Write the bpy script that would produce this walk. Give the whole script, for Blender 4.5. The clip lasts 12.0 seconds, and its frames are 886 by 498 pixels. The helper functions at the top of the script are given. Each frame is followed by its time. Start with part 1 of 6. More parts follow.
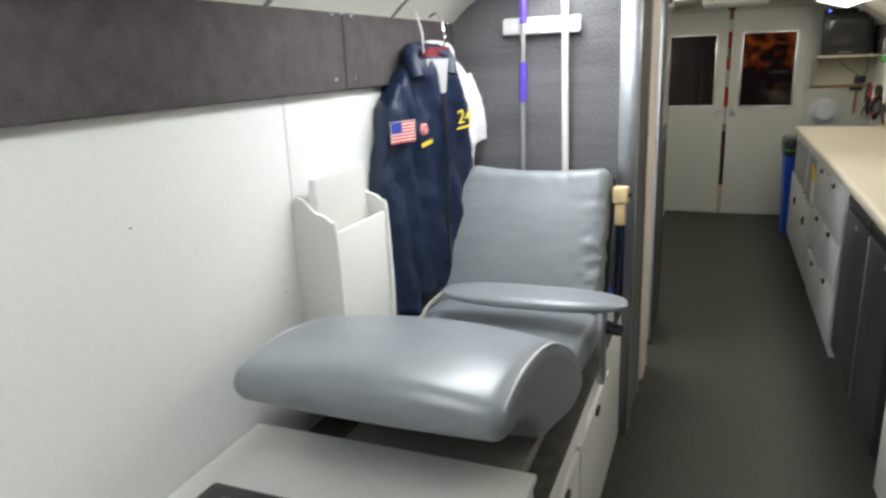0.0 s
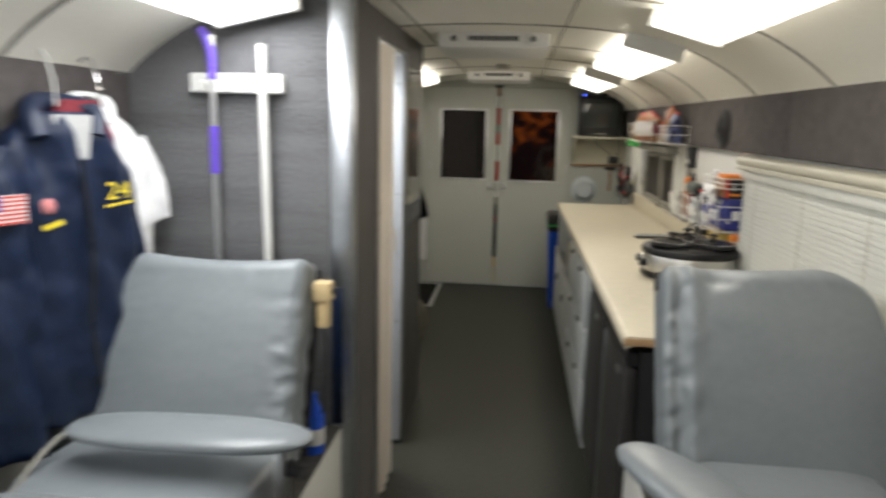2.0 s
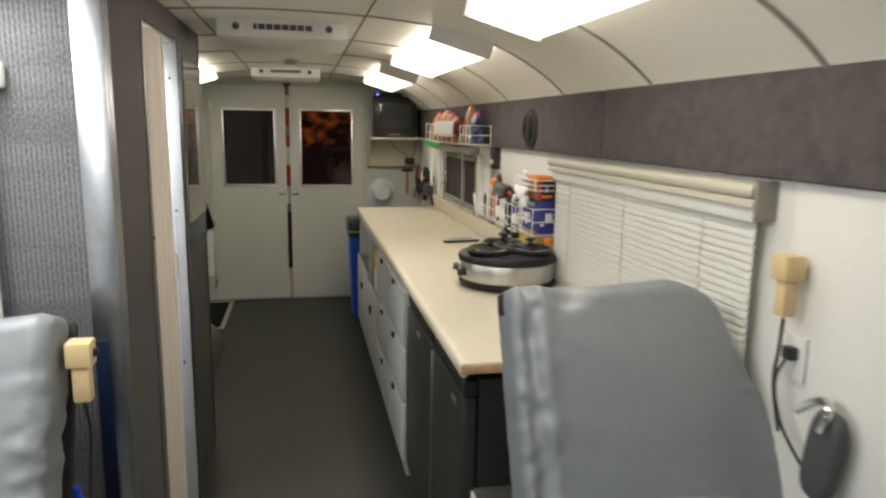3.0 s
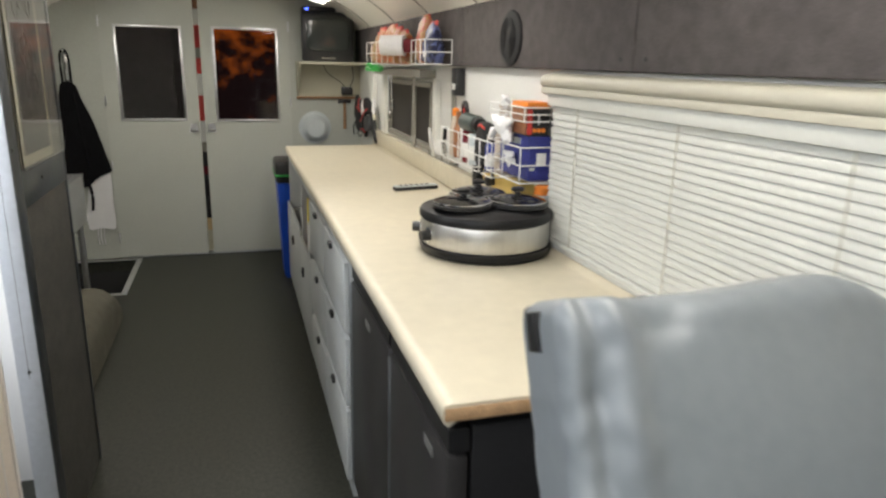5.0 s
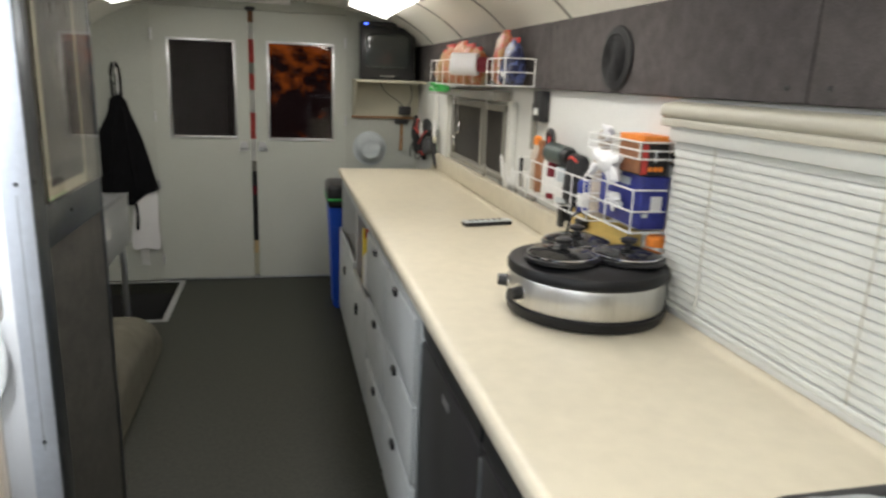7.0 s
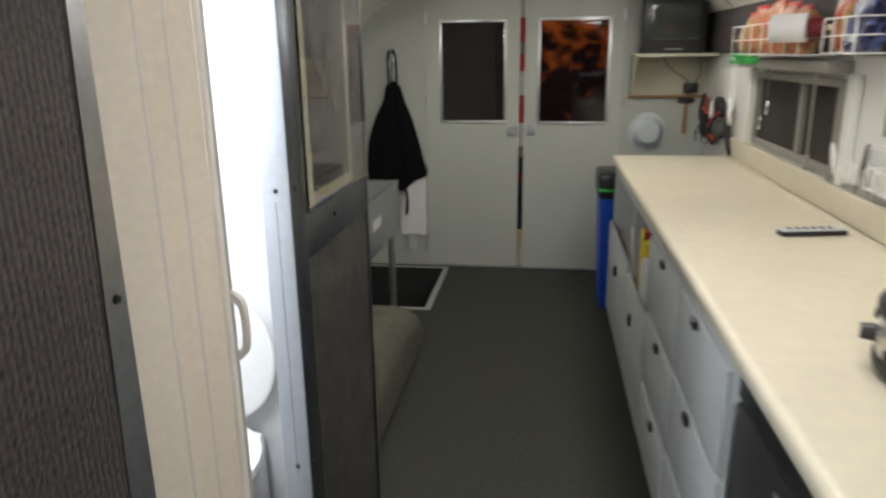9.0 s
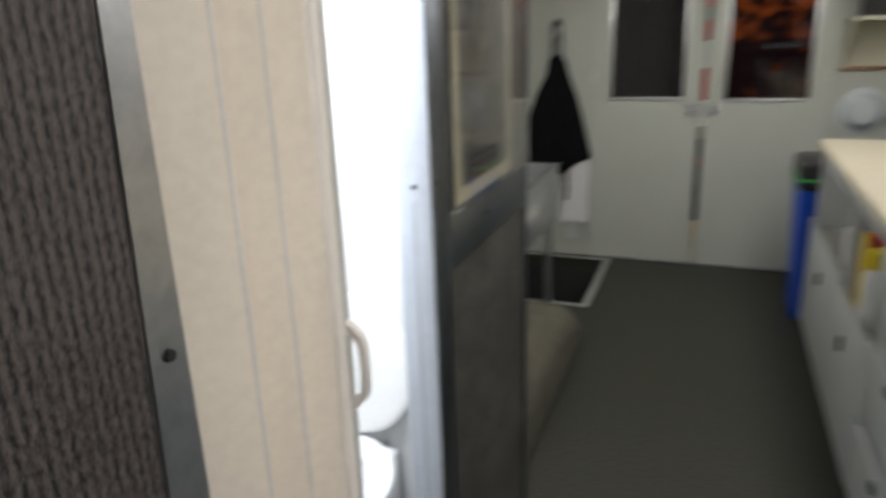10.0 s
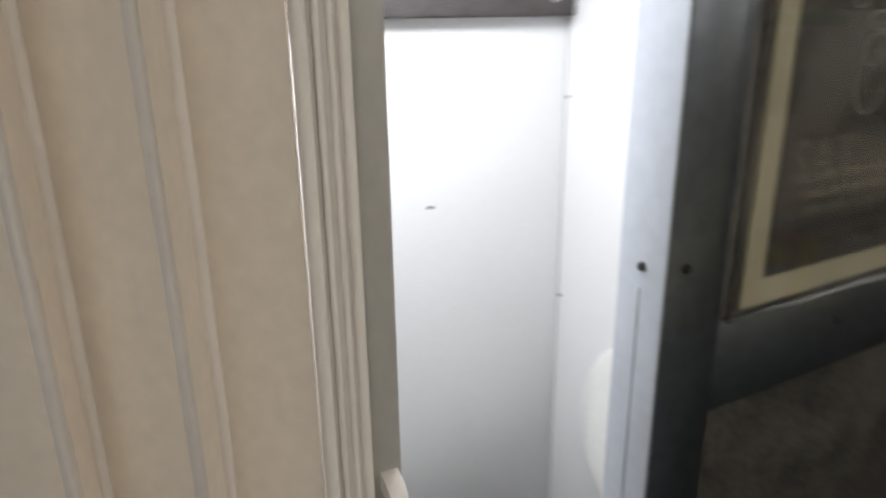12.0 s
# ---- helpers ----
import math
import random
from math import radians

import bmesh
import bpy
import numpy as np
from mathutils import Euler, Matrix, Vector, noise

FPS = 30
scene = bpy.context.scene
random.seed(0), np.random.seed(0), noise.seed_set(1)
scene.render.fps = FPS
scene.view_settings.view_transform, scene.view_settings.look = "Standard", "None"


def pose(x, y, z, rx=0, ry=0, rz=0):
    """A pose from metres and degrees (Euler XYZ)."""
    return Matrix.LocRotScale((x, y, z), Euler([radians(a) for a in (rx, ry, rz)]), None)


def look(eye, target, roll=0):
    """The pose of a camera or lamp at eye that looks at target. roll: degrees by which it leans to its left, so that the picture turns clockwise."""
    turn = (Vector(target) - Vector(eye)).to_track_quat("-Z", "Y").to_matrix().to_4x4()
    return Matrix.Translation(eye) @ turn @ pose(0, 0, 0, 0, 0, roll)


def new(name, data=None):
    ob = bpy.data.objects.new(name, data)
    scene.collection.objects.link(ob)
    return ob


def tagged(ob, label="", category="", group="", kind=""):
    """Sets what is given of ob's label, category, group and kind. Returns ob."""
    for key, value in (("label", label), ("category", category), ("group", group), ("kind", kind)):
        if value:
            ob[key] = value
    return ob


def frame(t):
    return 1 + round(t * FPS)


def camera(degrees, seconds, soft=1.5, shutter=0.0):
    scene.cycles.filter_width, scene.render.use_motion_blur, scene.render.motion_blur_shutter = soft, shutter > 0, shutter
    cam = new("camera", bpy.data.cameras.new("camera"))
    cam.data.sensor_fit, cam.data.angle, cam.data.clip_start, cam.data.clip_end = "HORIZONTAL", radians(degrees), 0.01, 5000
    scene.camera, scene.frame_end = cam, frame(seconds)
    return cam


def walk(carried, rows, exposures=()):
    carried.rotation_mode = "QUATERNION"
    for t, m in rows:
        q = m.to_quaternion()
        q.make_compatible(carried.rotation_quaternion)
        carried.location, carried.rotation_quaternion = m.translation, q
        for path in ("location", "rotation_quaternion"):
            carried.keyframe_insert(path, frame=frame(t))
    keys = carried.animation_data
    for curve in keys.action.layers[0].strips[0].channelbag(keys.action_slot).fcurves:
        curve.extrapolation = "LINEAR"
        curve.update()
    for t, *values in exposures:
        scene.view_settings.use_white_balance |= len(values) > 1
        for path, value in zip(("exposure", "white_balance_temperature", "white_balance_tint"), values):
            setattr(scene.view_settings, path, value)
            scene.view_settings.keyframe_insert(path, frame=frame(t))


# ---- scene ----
cam = camera(65.7, 12.0, soft=2.4, shutter=0.9)
PATH = [
    (0, (0.764, 0.471, 1.552), (0.038, 2.257, 1.02), -2.3),
    (0.5, (0.807, 0.541, 1.538), (0.112, 2.354, 1.058), -2.0),
    (1, (0.802, 0.726, 1.554), (0.186, 2.571, 1.09), 1.1),
    (1.5, (0.866, 0.88, 1.567), (0.457, 2.793, 1.149), 1.3),
    (2, (0.995, 1.015, 1.559), (0.791, 2.971, 1.194), 1.3),
    (2.5, (1.019, 1.174, 1.557), (1.109, 3.133, 1.168), 1.4),
    (3, (0.931, 1.356, 1.562), (1.327, 3.284, 1.209), 0.9),
    (3.2, (0.924, 1.411, 1.554), (1.302, 3.334, 1.156), 0.7),
    (4.8, (1.046, 2.053, 1.466), (1.578, 3.93, 1.027), 1.5),
    (5, (1.039, 2.126, 1.471), (1.599, 3.973, 0.946), 1.2),
    (5.5, (1.093, 2.304, 1.458), (1.477, 4.201, 0.952), 0.4),
    (6, (1.114, 2.411, 1.447), (1.578, 4.282, 0.916), 2.3),
    (6.5, (1.049, 2.462, 1.481), (1.578, 4.32, 0.962), 1.4),
    (6.7, (1.031, 2.482, 1.479), (1.534, 4.355, 0.988), 1.9),
    (8.3, (0.955, 2.676, 1.481), (1.009, 4.616, 0.997), -0.5),
    (8.5, (0.969, 2.74, 1.482), (0.896, 4.681, 1.002), 0.5),
    (9, (0.965, 2.874, 1.48), (0.681, 4.776, 0.93), -0.8),
    (9.5, (0.881, 3.031, 1.471), (0.477, 4.917, 0.942), -0.9),
    (10, (0.876, 3.171, 1.452), (0.169, 4.943, 0.851), -2.1),
    (10.5, (0.933, 3.302, 1.44), (-0.218, 4.82, 0.831), -2.7),
    (11, (0.927, 3.424, 1.45), (-0.383, 4.797, 0.819), -0.6),
    (11.5, (0.854, 3.562, 1.449), (-0.539, 4.849, 0.814), -0.9),
    (12, (0.884, 3.677, 1.444), (-0.782, 4.582, 0.807), -0.8),
]
EXPOSURES = [(0.0, -0.25, 6500, 10), (1.5, -0.36, 6600, 10), (2.0, -0.38, 6700, 10), (2.5, -0.24, 6850, 11), (3.0, -0.28, 6900, 11), (4.8, 0.06, 6500, 11), (5.5, 0.06, 6350, 11), (6.7, -0.04, 6300, 11), (8.4, -0.12, 6250, 11), (9.5, -0.14, 6200, 11), (10.0, -0.02, 6150, 11), (10.5, -0.27, 6150, 11), (11.0, -0.50, 6250, 11.5), (12.0, -0.80, 6450, 12.5)]
walk(cam, [(t, look(e, g, r)) for t, e, g, r in PATH], EXPOSURES)

# ---- plan ----
XL, XR, YF, YR = -0.27, 1.985, -0.70, 7.57
XC = (XL + XR) / 2
PROFILE = [(0.0, 1.66), (0.03, 1.69), (0.09, 1.745), (0.18, 1.806), (0.30, 1.866), (0.42, 1.905), (0.58, 1.936), (0.80, 1.958), (XC - XL, 1.968)]
PART_Y = 3.14          # front face of the carpeted partition
WALL_X = 0.478         # aisle face of the toilet wall
CT = 0.91              # counter height


def roof_z(x):
    d = min(x - XL, XR - x)
    for (a, za), (b, zb) in zip(PROFILE, PROFILE[1:]):
        if d <= b:
            return za + (zb - za) * max(0.0, d - a) / (b - a)
    return PROFILE[-1][1]


# ---- night outside, lamps ----
night = bpy.data.worlds.new("night")
scene.world = night
night.use_nodes = True
night.node_tree.nodes["Background"].inputs[0].default_value = (0.010, 0.008, 0.007, 1)
night.node_tree.nodes["Background"].inputs[1].default_value = 1.0


def tube_light(x, y, z, sx, sy, tilt, watts, colour):
    data = bpy.data.lights.new("fluorescent_tubes", "AREA")
    data.shape, data.size, data.size_y, data.energy, data.color = "RECTANGLE", sx, sy, watts, colour
    lamp = new("fluorescent_tubes", data)
    lamp.matrix_world = pose(x, y, z, 0, tilt, 0)
    return lamp


WARM, COOL = (1.0, 0.955, 0.895), (0.93, 0.97, 1.0)
# x, y, lens height, width, length, lean, watts, colour
LIGHTS = [
    (1.520, 2.82, 1.852, 0.22, 1.14, 16, 2.8, WARM),
    (1.520, 4.56, 1.852, 0.22, 1.14, 16, 5.0, WARM),
    (1.520, 6.28, 1.852, 0.22, 1.10, 16, 3.4, WARM),
    (0.215, 2.42, 1.850, 0.24, 1.26, -12, 14.5, COOL),
    (0.208, 6.28, 1.852, 0.22, 1.10, -16, 2.4, WARM),
    (0.215, 0.55, 1.850, 0.24, 1.26, -12, 6.5, COOL),
]
for x, y, z, sx, sy, lean, watts, colour in LIGHTS:
    tube_light(x, y, z - 0.012, sx, sy, lean, watts, colour)
tube_light(0.14, 4.00, 1.80, 0.24, 0.60, 0, 21, (0.93, 0.97, 1.0))


# ---- materials ----
def mat(name, col, rough=0.5, metal=0.0, vary=0.08, scale=6.0, grain=80.0, bump=0.0, bump_scale=0.0, spec=0.5, coat=0.0, stretch=(1, 1, 1), dirt=None, sheen=0.0):
    m = bpy.data.materials.new(name)
    m.use_nodes = True
    nt = m.node_tree
    b = nt.nodes["Principled BSDF"]
    b.inputs["Metallic"].default_value = metal
    b.inputs["Specular IOR Level"].default_value = spec
    b.inputs["Coat Weight"].default_value = coat
    b.inputs["Sheen Weight"].default_value = sheen
    tc = nt.nodes.new("ShaderNodeTexCoord")
    mp = nt.nodes.new("ShaderNodeMapping")
    mp.inputs["Scale"].default_value = stretch
    nt.links.new(tc.outputs["Object"], mp.inputs["Vector"])

    def noise_tex(s, detail=3.0):
        n = nt.nodes.new("ShaderNodeTexNoise")
        n.inputs["Scale"].default_value = s
        n.inputs["Detail"].default_value = detail
        nt.links.new(mp.outputs["Vector"], n.inputs["Vector"])
        return n

    big, small = noise_tex(scale), noise_tex(grain, 2.0)
    add = nt.nodes.new("ShaderNodeMath")
    add.operation = "ADD"
    nt.links.new(big.outputs["Fac"], add.inputs[0])
    nt.links.new(small.outputs["Fac"], add.inputs[1])
    ramp = nt.nodes.new("ShaderNodeValToRGB")
    half = nt.nodes.new("ShaderNodeMath")
    half.operation = "MULTIPLY"
    half.inputs[1].default_value = 0.5
    nt.links.new(add.outputs[0], half.inputs[0])
    nt.links.new(half.outputs[0], ramp.inputs["Fac"])
    lo = [max(0, c * (1 - vary)) for c in col]
    hi = [min(1, c * (1 + vary)) for c in col]
    if dirt:
        lo = list(dirt)
    ramp.color_ramp.elements[0].position, ramp.color_ramp.elements[1].position = 0.35, 0.65
    ramp.color_ramp.elements[0].color, ramp.color_ramp.elements[1].color = (*lo, 1), (*hi, 1)
    nt.links.new(ramp.outputs["Color"], b.inputs["Base Color"])
    rr = nt.nodes.new("ShaderNodeMapRange")
    rr.inputs["To Min"].default_value, rr.inputs["To Max"].default_value = max(0.02, rough - 0.045), min(1, rough + 0.045)
    nt.links.new(big.outputs["Fac"], rr.inputs["Value"])
    nt.links.new(rr.outputs["Result"], b.inputs["Roughness"])
    if bump:
        bn = noise_tex(bump_scale or grain, 3.0)
        bp = nt.nodes.new("ShaderNodeBump")
        bp.inputs["Strength"].default_value = bump
        bp.inputs["Distance"].default_value = 0.004
        nt.links.new(bn.outputs["Fac"], bp.inputs["Height"])
        nt.links.new(bp.outputs["Normal"], b.inputs["Normal"])
    return m


def ribbed(name, dark, light, axis, pitch, nap=0.0, bands=0.0, spots=(0.30, 0.80)):
    """Ribbed needle-felt carpet: broken ridges along z, spaced along one level axis."""
    m = bpy.data.materials.new(name)
    m.use_nodes = True
    nt = m.node_tree
    b = nt.nodes["Principled BSDF"]
    b.inputs["Roughness"].default_value = 0.62 if nap else 0.95
    b.inputs["Specular IOR Level"].default_value = 0.5 if nap else 0.15
    b.inputs["Sheen Weight"].default_value = nap
    b.inputs["Sheen Roughness"].default_value = 0.35
    tc = nt.nodes.new("ShaderNodeTexCoord")
    mp = nt.nodes.new("ShaderNodeMapping")
    s = [230.0, 230.0, 130.0]
    mp.inputs["Scale"].default_value = s
    nt.links.new(tc.outputs["Object"], mp.inputs["Vector"])
    n = nt.nodes.new("ShaderNodeTexNoise")
    n.inputs["Scale"].default_value, n.inputs["Detail"].default_value = 0.9, 4.0
    nt.links.new(mp.outputs["Vector"], n.inputs["Vector"])
    w = nt.nodes.new("ShaderNodeTexWave")
    w.bands_direction = axis
    w.inputs["Scale"].default_value = 0.314 / pitch
    w.inputs["Distortion"].default_value = 1.2
    w.inputs["Detail"].default_value = 2.0
    w.inputs["Detail Scale"].default_value = 3.0
    nt.links.new(tc.outputs["Object"], w.inputs["Vector"])
    mix = nt.nodes.new("ShaderNodeMath")
    mix.operation = "MULTIPLY_ADD"
    mix.inputs[1].default_value, mix.inputs[2].default_value = 0.28, -0.03
    # level stretches where the ribs lie flat
    bmap = nt.nodes.new("ShaderNodeMapping")
    bmap.inputs["Scale"].default_value = (0.7, 0.7, 7.0)
    nt.links.new(tc.outputs["Object"], bmap.inputs["Vector"])
    bn = nt.nodes.new("ShaderNodeTexNoise")
    bn.inputs["Scale"].default_value, bn.inputs["Detail"].default_value = 1.0, 3.0
    nt.links.new(bmap.outputs["Vector"], bn.inputs["Vector"])
    bf = nt.nodes.new("ShaderNodeMapRange")
    bf.inputs["From Min"].default_value, bf.inputs["From Max"].default_value = 0.42, 0.58
    bf.inputs["To Min"].default_value, bf.inputs["To Max"].default_value = 1.0 - bands, 1.0 + 0.4 * bands
    nt.links.new(bn.outputs["Fac"], bf.inputs["Value"])
    ribs = nt.nodes.new("ShaderNodeMath")
    ribs.operation = "MULTIPLY"
    nt.links.new(w.outputs["Fac"], ribs.inputs[0])
    nt.links.new(bf.outputs["Result"], ribs.inputs[1])
    nt.links.new(ribs.outputs[0], mix.inputs[0])
    sm = nt.nodes.new("ShaderNodeMath")
    sm.operation = "MULTIPLY_ADD"
    sm.inputs[1].default_value = 1.0
    nt.links.new(n.outputs["Fac"], sm.inputs[0])
    nt.links.new(mix.outputs[0], sm.inputs[2])
    ramp = nt.nodes.new("ShaderNodeValToRGB")
    ramp.color_ramp.elements[0].position, ramp.color_ramp.elements[1].position = spots
    ramp.color_ramp.elements[0].color, ramp.color_ramp.elements[1].color = (*dark, 1), (*light, 1)
    nt.links.new(sm.outputs[0], ramp.inputs["Fac"])
    nt.links.new(ramp.outputs["Color"], b.inputs["Base Color"])
    bp = nt.nodes.new("ShaderNodeBump")
    bp.inputs["Strength"].default_value, bp.inputs["Distance"].default_value = 0.7, 0.004
    nt.links.new(sm.outputs[0], bp.inputs["Height"])
    nt.links.new(bp.outputs["Normal"], b.inputs["Normal"])
    return m


def glow(name, col, strength):
    m = bpy.data.materials.new(name)
    m.use_nodes = True
    b = m.node_tree.nodes["Principled BSDF"]
    b.inputs["Base Color"].default_value = (0.8, 0.8, 0.8, 1)
    b.inputs["Emission Color"].default_value = (*col, 1)
    b.inputs["Emission Strength"].default_value = strength
    return m


def clear(name, col=(1, 1, 1), rough=0.02):
    m = bpy.data.materials.new(name)
    m.use_nodes = True
    b = m.node_tree.nodes["Principled BSDF"]
    b.inputs["Base Color"].default_value = (*col, 1)
    b.inputs["Roughness"].default_value = rough
    b.inputs["Transmission Weight"].default_value = 1.0
    b.inputs["IOR"].default_value = 1.32
    return m


def brushed(name, col, rough, stretch):
    return mat(name, col, rough, 1.0, 0.10, 3.0, 60.0, 0.12, 50.0, stretch=stretch)


WHITE_WALL = mat("white_wall_panel", (0.74, 0.74, 0.71), 0.36, vary=0.03, scale=2.0, bump=0.05, bump_scale=25)
WHITE_TOILET = mat("white_toilet_panel", (0.80, 0.80, 0.80), 0.4, vary=0.02, scale=2.5, bump=0.05, bump_scale=60)
CEILING = mat("ceiling_laminate", (0.85, 0.83, 0.75), 0.45, vary=0.03, scale=1.5, bump=0.04, bump_scale=20)
GREY_FELT = mat("grey_upholstery", (0.096, 0.086, 0.085), 0.9, vary=0.24, scale=24, grain=260, bump=0.4, bump_scale=170, spec=0.2)
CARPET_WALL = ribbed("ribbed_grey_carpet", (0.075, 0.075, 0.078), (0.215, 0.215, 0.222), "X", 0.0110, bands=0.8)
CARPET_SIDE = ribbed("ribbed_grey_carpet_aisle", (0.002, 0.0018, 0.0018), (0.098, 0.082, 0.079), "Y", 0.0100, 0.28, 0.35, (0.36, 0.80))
CARPET_LOW = mat("worn_grey_carpet", (0.052, 0.049, 0.042), 0.50, vary=0.7, scale=22, grain=150, bump=0.32, bump_scale=120, spec=0.5)
HUMP_CARPET = mat("wheel_arch_carpet", (0.125, 0.118, 0.092), 0.95, vary=0.25, scale=9, grain=260, bump=0.7, bump_scale=220, spec=0.15)
FLOOR = mat("speckled_grey_floor", (0.032, 0.033, 0.025), 0.52, vary=0.55, scale=60, grain=200, bump=0.10, bump_scale=200, spec=0.38)
DOOR_PAINT = mat("grey_green_door_paint", (0.50, 0.52, 0.475), 0.42, vary=0.04, scale=2.5, bump=0.05, bump_scale=30)
REAR_PAINT = mat("grey_green_wall_paint", (0.47, 0.49, 0.445), 0.45, vary=0.05, scale=2.5, bump=0.05, bump_scale=30)
STEEL = brushed("brushed_stainless", (0.62, 0.63, 0.65), 0.35, (1, 1, 14))
STEEL_BAND = brushed("cooker_steel", (0.60, 0.59, 0.56), 0.34, (30, 30, 2))
STEEL_TRIM = mat("galvanised_trim", (0.50, 0.53, 0.57), 0.34, 1.0, 0.10, 3.0, 40.0, 0.05, 30)
# frame steel on the aisle side: dim corridor reflections painted as a dark base
STEEL_SHADED = mat("shaded_aisle_steel", (0.15, 0.168, 0.19), 0.34, 1.0, 0.14, 5.0, 60.0, 0.05, 30)
STEEL_MID = mat("mid_grey_steel", (0.40, 0.41, 0.42), 0.36, 1.0, 0.12, 4.0, 50.0, 0.05, 30)
# same frame steel facing the toilet: its lamp's light painted as a paler base
GALV_LIT = mat("lit_galvanised_flange", (0.54, 0.57, 0.62), 0.5, 0.35, 0.06, 6.0, 60.0, 0.04, 40)
CHROME = mat("chrome", (0.75, 0.75, 0.76), 0.10, 1.0, 0.03)
ALU = mat("aluminium", (0.70, 0.71, 0.72), 0.32, 0.9, 0.06, 8, 90)
VINYL = mat("blue_grey_vinyl", (0.212, 0.234, 0.250), 0.335, vary=0.05, scale=5, grain=45, bump=0.04, bump_scale=30, spec=0.65)
VINYL_CREASED = mat("creased_blue_grey_vinyl", (0.212, 0.234, 0.250), 0.39, vary=0.05, scale=5, grain=45, bump=0.04, bump_scale=30, spec=0.65)
DARK_PAD = mat("dark_grey_pad", (0.07, 0.072, 0.075), 0.45, vary=0.1)
PIPING = mat("pale_piping", (0.50, 0.52, 0.54), 0.4, vary=0.05)
WHITE_LAM = mat("white_laminate", (0.72, 0.72, 0.68), 0.38, vary=0.04, scale=3, bump=0.03, bump_scale=40)
CAB_WHITE = mat("cabinet_grey_white", (0.55, 0.57, 0.57), 0.45, vary=0.05, scale=4, bump=0.05, bump_scale=60)
CAB_INSIDE = mat("cabinet_inside", (0.42, 0.42, 0.40), 0.6, vary=0.06)
COUNTER = mat("cream_laminate", (0.632, 0.575, 0.446), 0.36, vary=0.05, scale=3.5, grain=22)
COUNTER_EDGE = mat("chipboard_edge", (0.46, 0.29, 0.15), 0.7, vary=0.25, scale=40, grain=300)
BLACK_PL = mat("black_plastic", (0.018, 0.018, 0.019), 0.35, vary=0.15)
BLACK_ENAMEL = mat("black_enamel", (0.008, 0.008, 0.009), 0.42, vary=0.15, spec=0.32)
BLACK_MATTE = mat("matt_black", (0.012, 0.012, 0.013), 0.7, vary=0.2)
FRIDGE_FRONT = mat("dark_steel_fridge", (0.060, 0.057, 0.057), 0.36, 0.5, 0.10, 3, 90, 0.03, 80)
BLIND = mat("ivory_blind", (0.63, 0.64, 0.60), 0.42, vary=0.03, scale=5)
VALANCE = mat("cream_valance", (0.48, 0.46, 0.38), 0.45, vary=0.04, scale=5)
NAVY = mat("navy_nylon", (0.006, 0.015, 0.045), 0.42, vary=0.25, scale=18, grain=120, bump=0.5, bump_scale=26, spec=0.45)
NAVY_LINING = mat("grey_lining", (0.40, 0.40, 0.40), 0.8, vary=0.08)
SHIRT = mat("white_cotton", (0.78, 0.78, 0.79), 0.85, vary=0.04, scale=12, bump=0.4, bump_scale=25)
PINK = mat("faded_red_badge", (0.55, 0.20, 0.20), 0.7, vary=0.5, scale=70)
MAROON = mat("maroon_cloth", (0.16, 0.012, 0.022), 0.8, vary=0.2)
YELLOW = mat("yellow_embroidery", (0.75, 0.58, 0.03), 0.7, vary=0.1)
RED = mat("red_print", (0.55, 0.045, 0.035), 0.5, vary=0.12)
WHITE = mat("white_plastic", (0.78, 0.78, 0.76), 0.4, vary=0.04)
BLUE = mat("navy_blue_print", (0.03, 0.05, 0.30), 0.45, vary=0.15)
BOX_BLUE = mat("blue_carton", (0.030, 0.040, 0.24), 0.5, vary=0.2, scale=20)
ORANGE = mat("orange_print", (0.80, 0.24, 0.03), 0.5, vary=0.12)
GREEN = mat("green_print", (0.04, 0.42, 0.08), 0.4, vary=0.5, scale=50)
BROWN = mat("brown_snack_film", (0.30, 0.13, 0.06), 0.35, vary=0.3, scale=30)
BEIGE = mat("beige_plastic", (0.66, 0.50, 0.27), 0.4, vary=0.05)
ACC_BEIGE = mat("beige_vinyl_slat", (0.86, 0.775, 0.68), 0.42, vary=0.05, scale=3, bump=0.04, bump_scale=60)
ACC_GREY = mat("grey_vinyl_hinge", (0.72, 0.68, 0.64), 0.4, vary=0.05)
ACC_RIDGE = mat("cream_vinyl_ridge", (0.90, 0.85, 0.80), 0.38, vary=0.03)
ACC_POST = mat("grey_vinyl_post", (0.44, 0.43, 0.40), 0.4, vary=0.05)
BIN_BLUE = mat("blue_bin_plastic", (0.012, 0.09, 0.62), 0.4, vary=0.08)
PORCELAIN = mat("porcelain", (0.82, 0.82, 0.82), 0.12, vary=0.02)
PURPLE = mat("purple_plastic", (0.13, 0.07, 0.52), 0.35, vary=0.08)
WOOD = mat("wood_handle", (0.30, 0.16, 0.07), 0.6, vary=0.25, scale=12, stretch=(1, 1, 0.2))
YELLOW_BOARD = mat("yellow_power_strip", (0.62, 0.44, 0.12), 0.5, vary=0.1)
CREAM_BOARD = mat("cream_board", (0.56, 0.54, 0.42), 0.5, vary=0.05)
APRON = mat("black_apron_cloth", (0.006, 0.006, 0.007), 0.9, vary=0.3, scale=12, bump=0.3, bump_scale=25, spec=0.15)
LID_GLASS = mat("smoked_lid_glass", (0.014, 0.014, 0.015), 0.10, vary=0.1)
SCREEN = mat("tv_glass", (0.035, 0.042, 0.040), 0.08, vary=0.1, coat=0.4)
GLASS_DARK = clear("window_glass", (0.9, 0.9, 0.9))
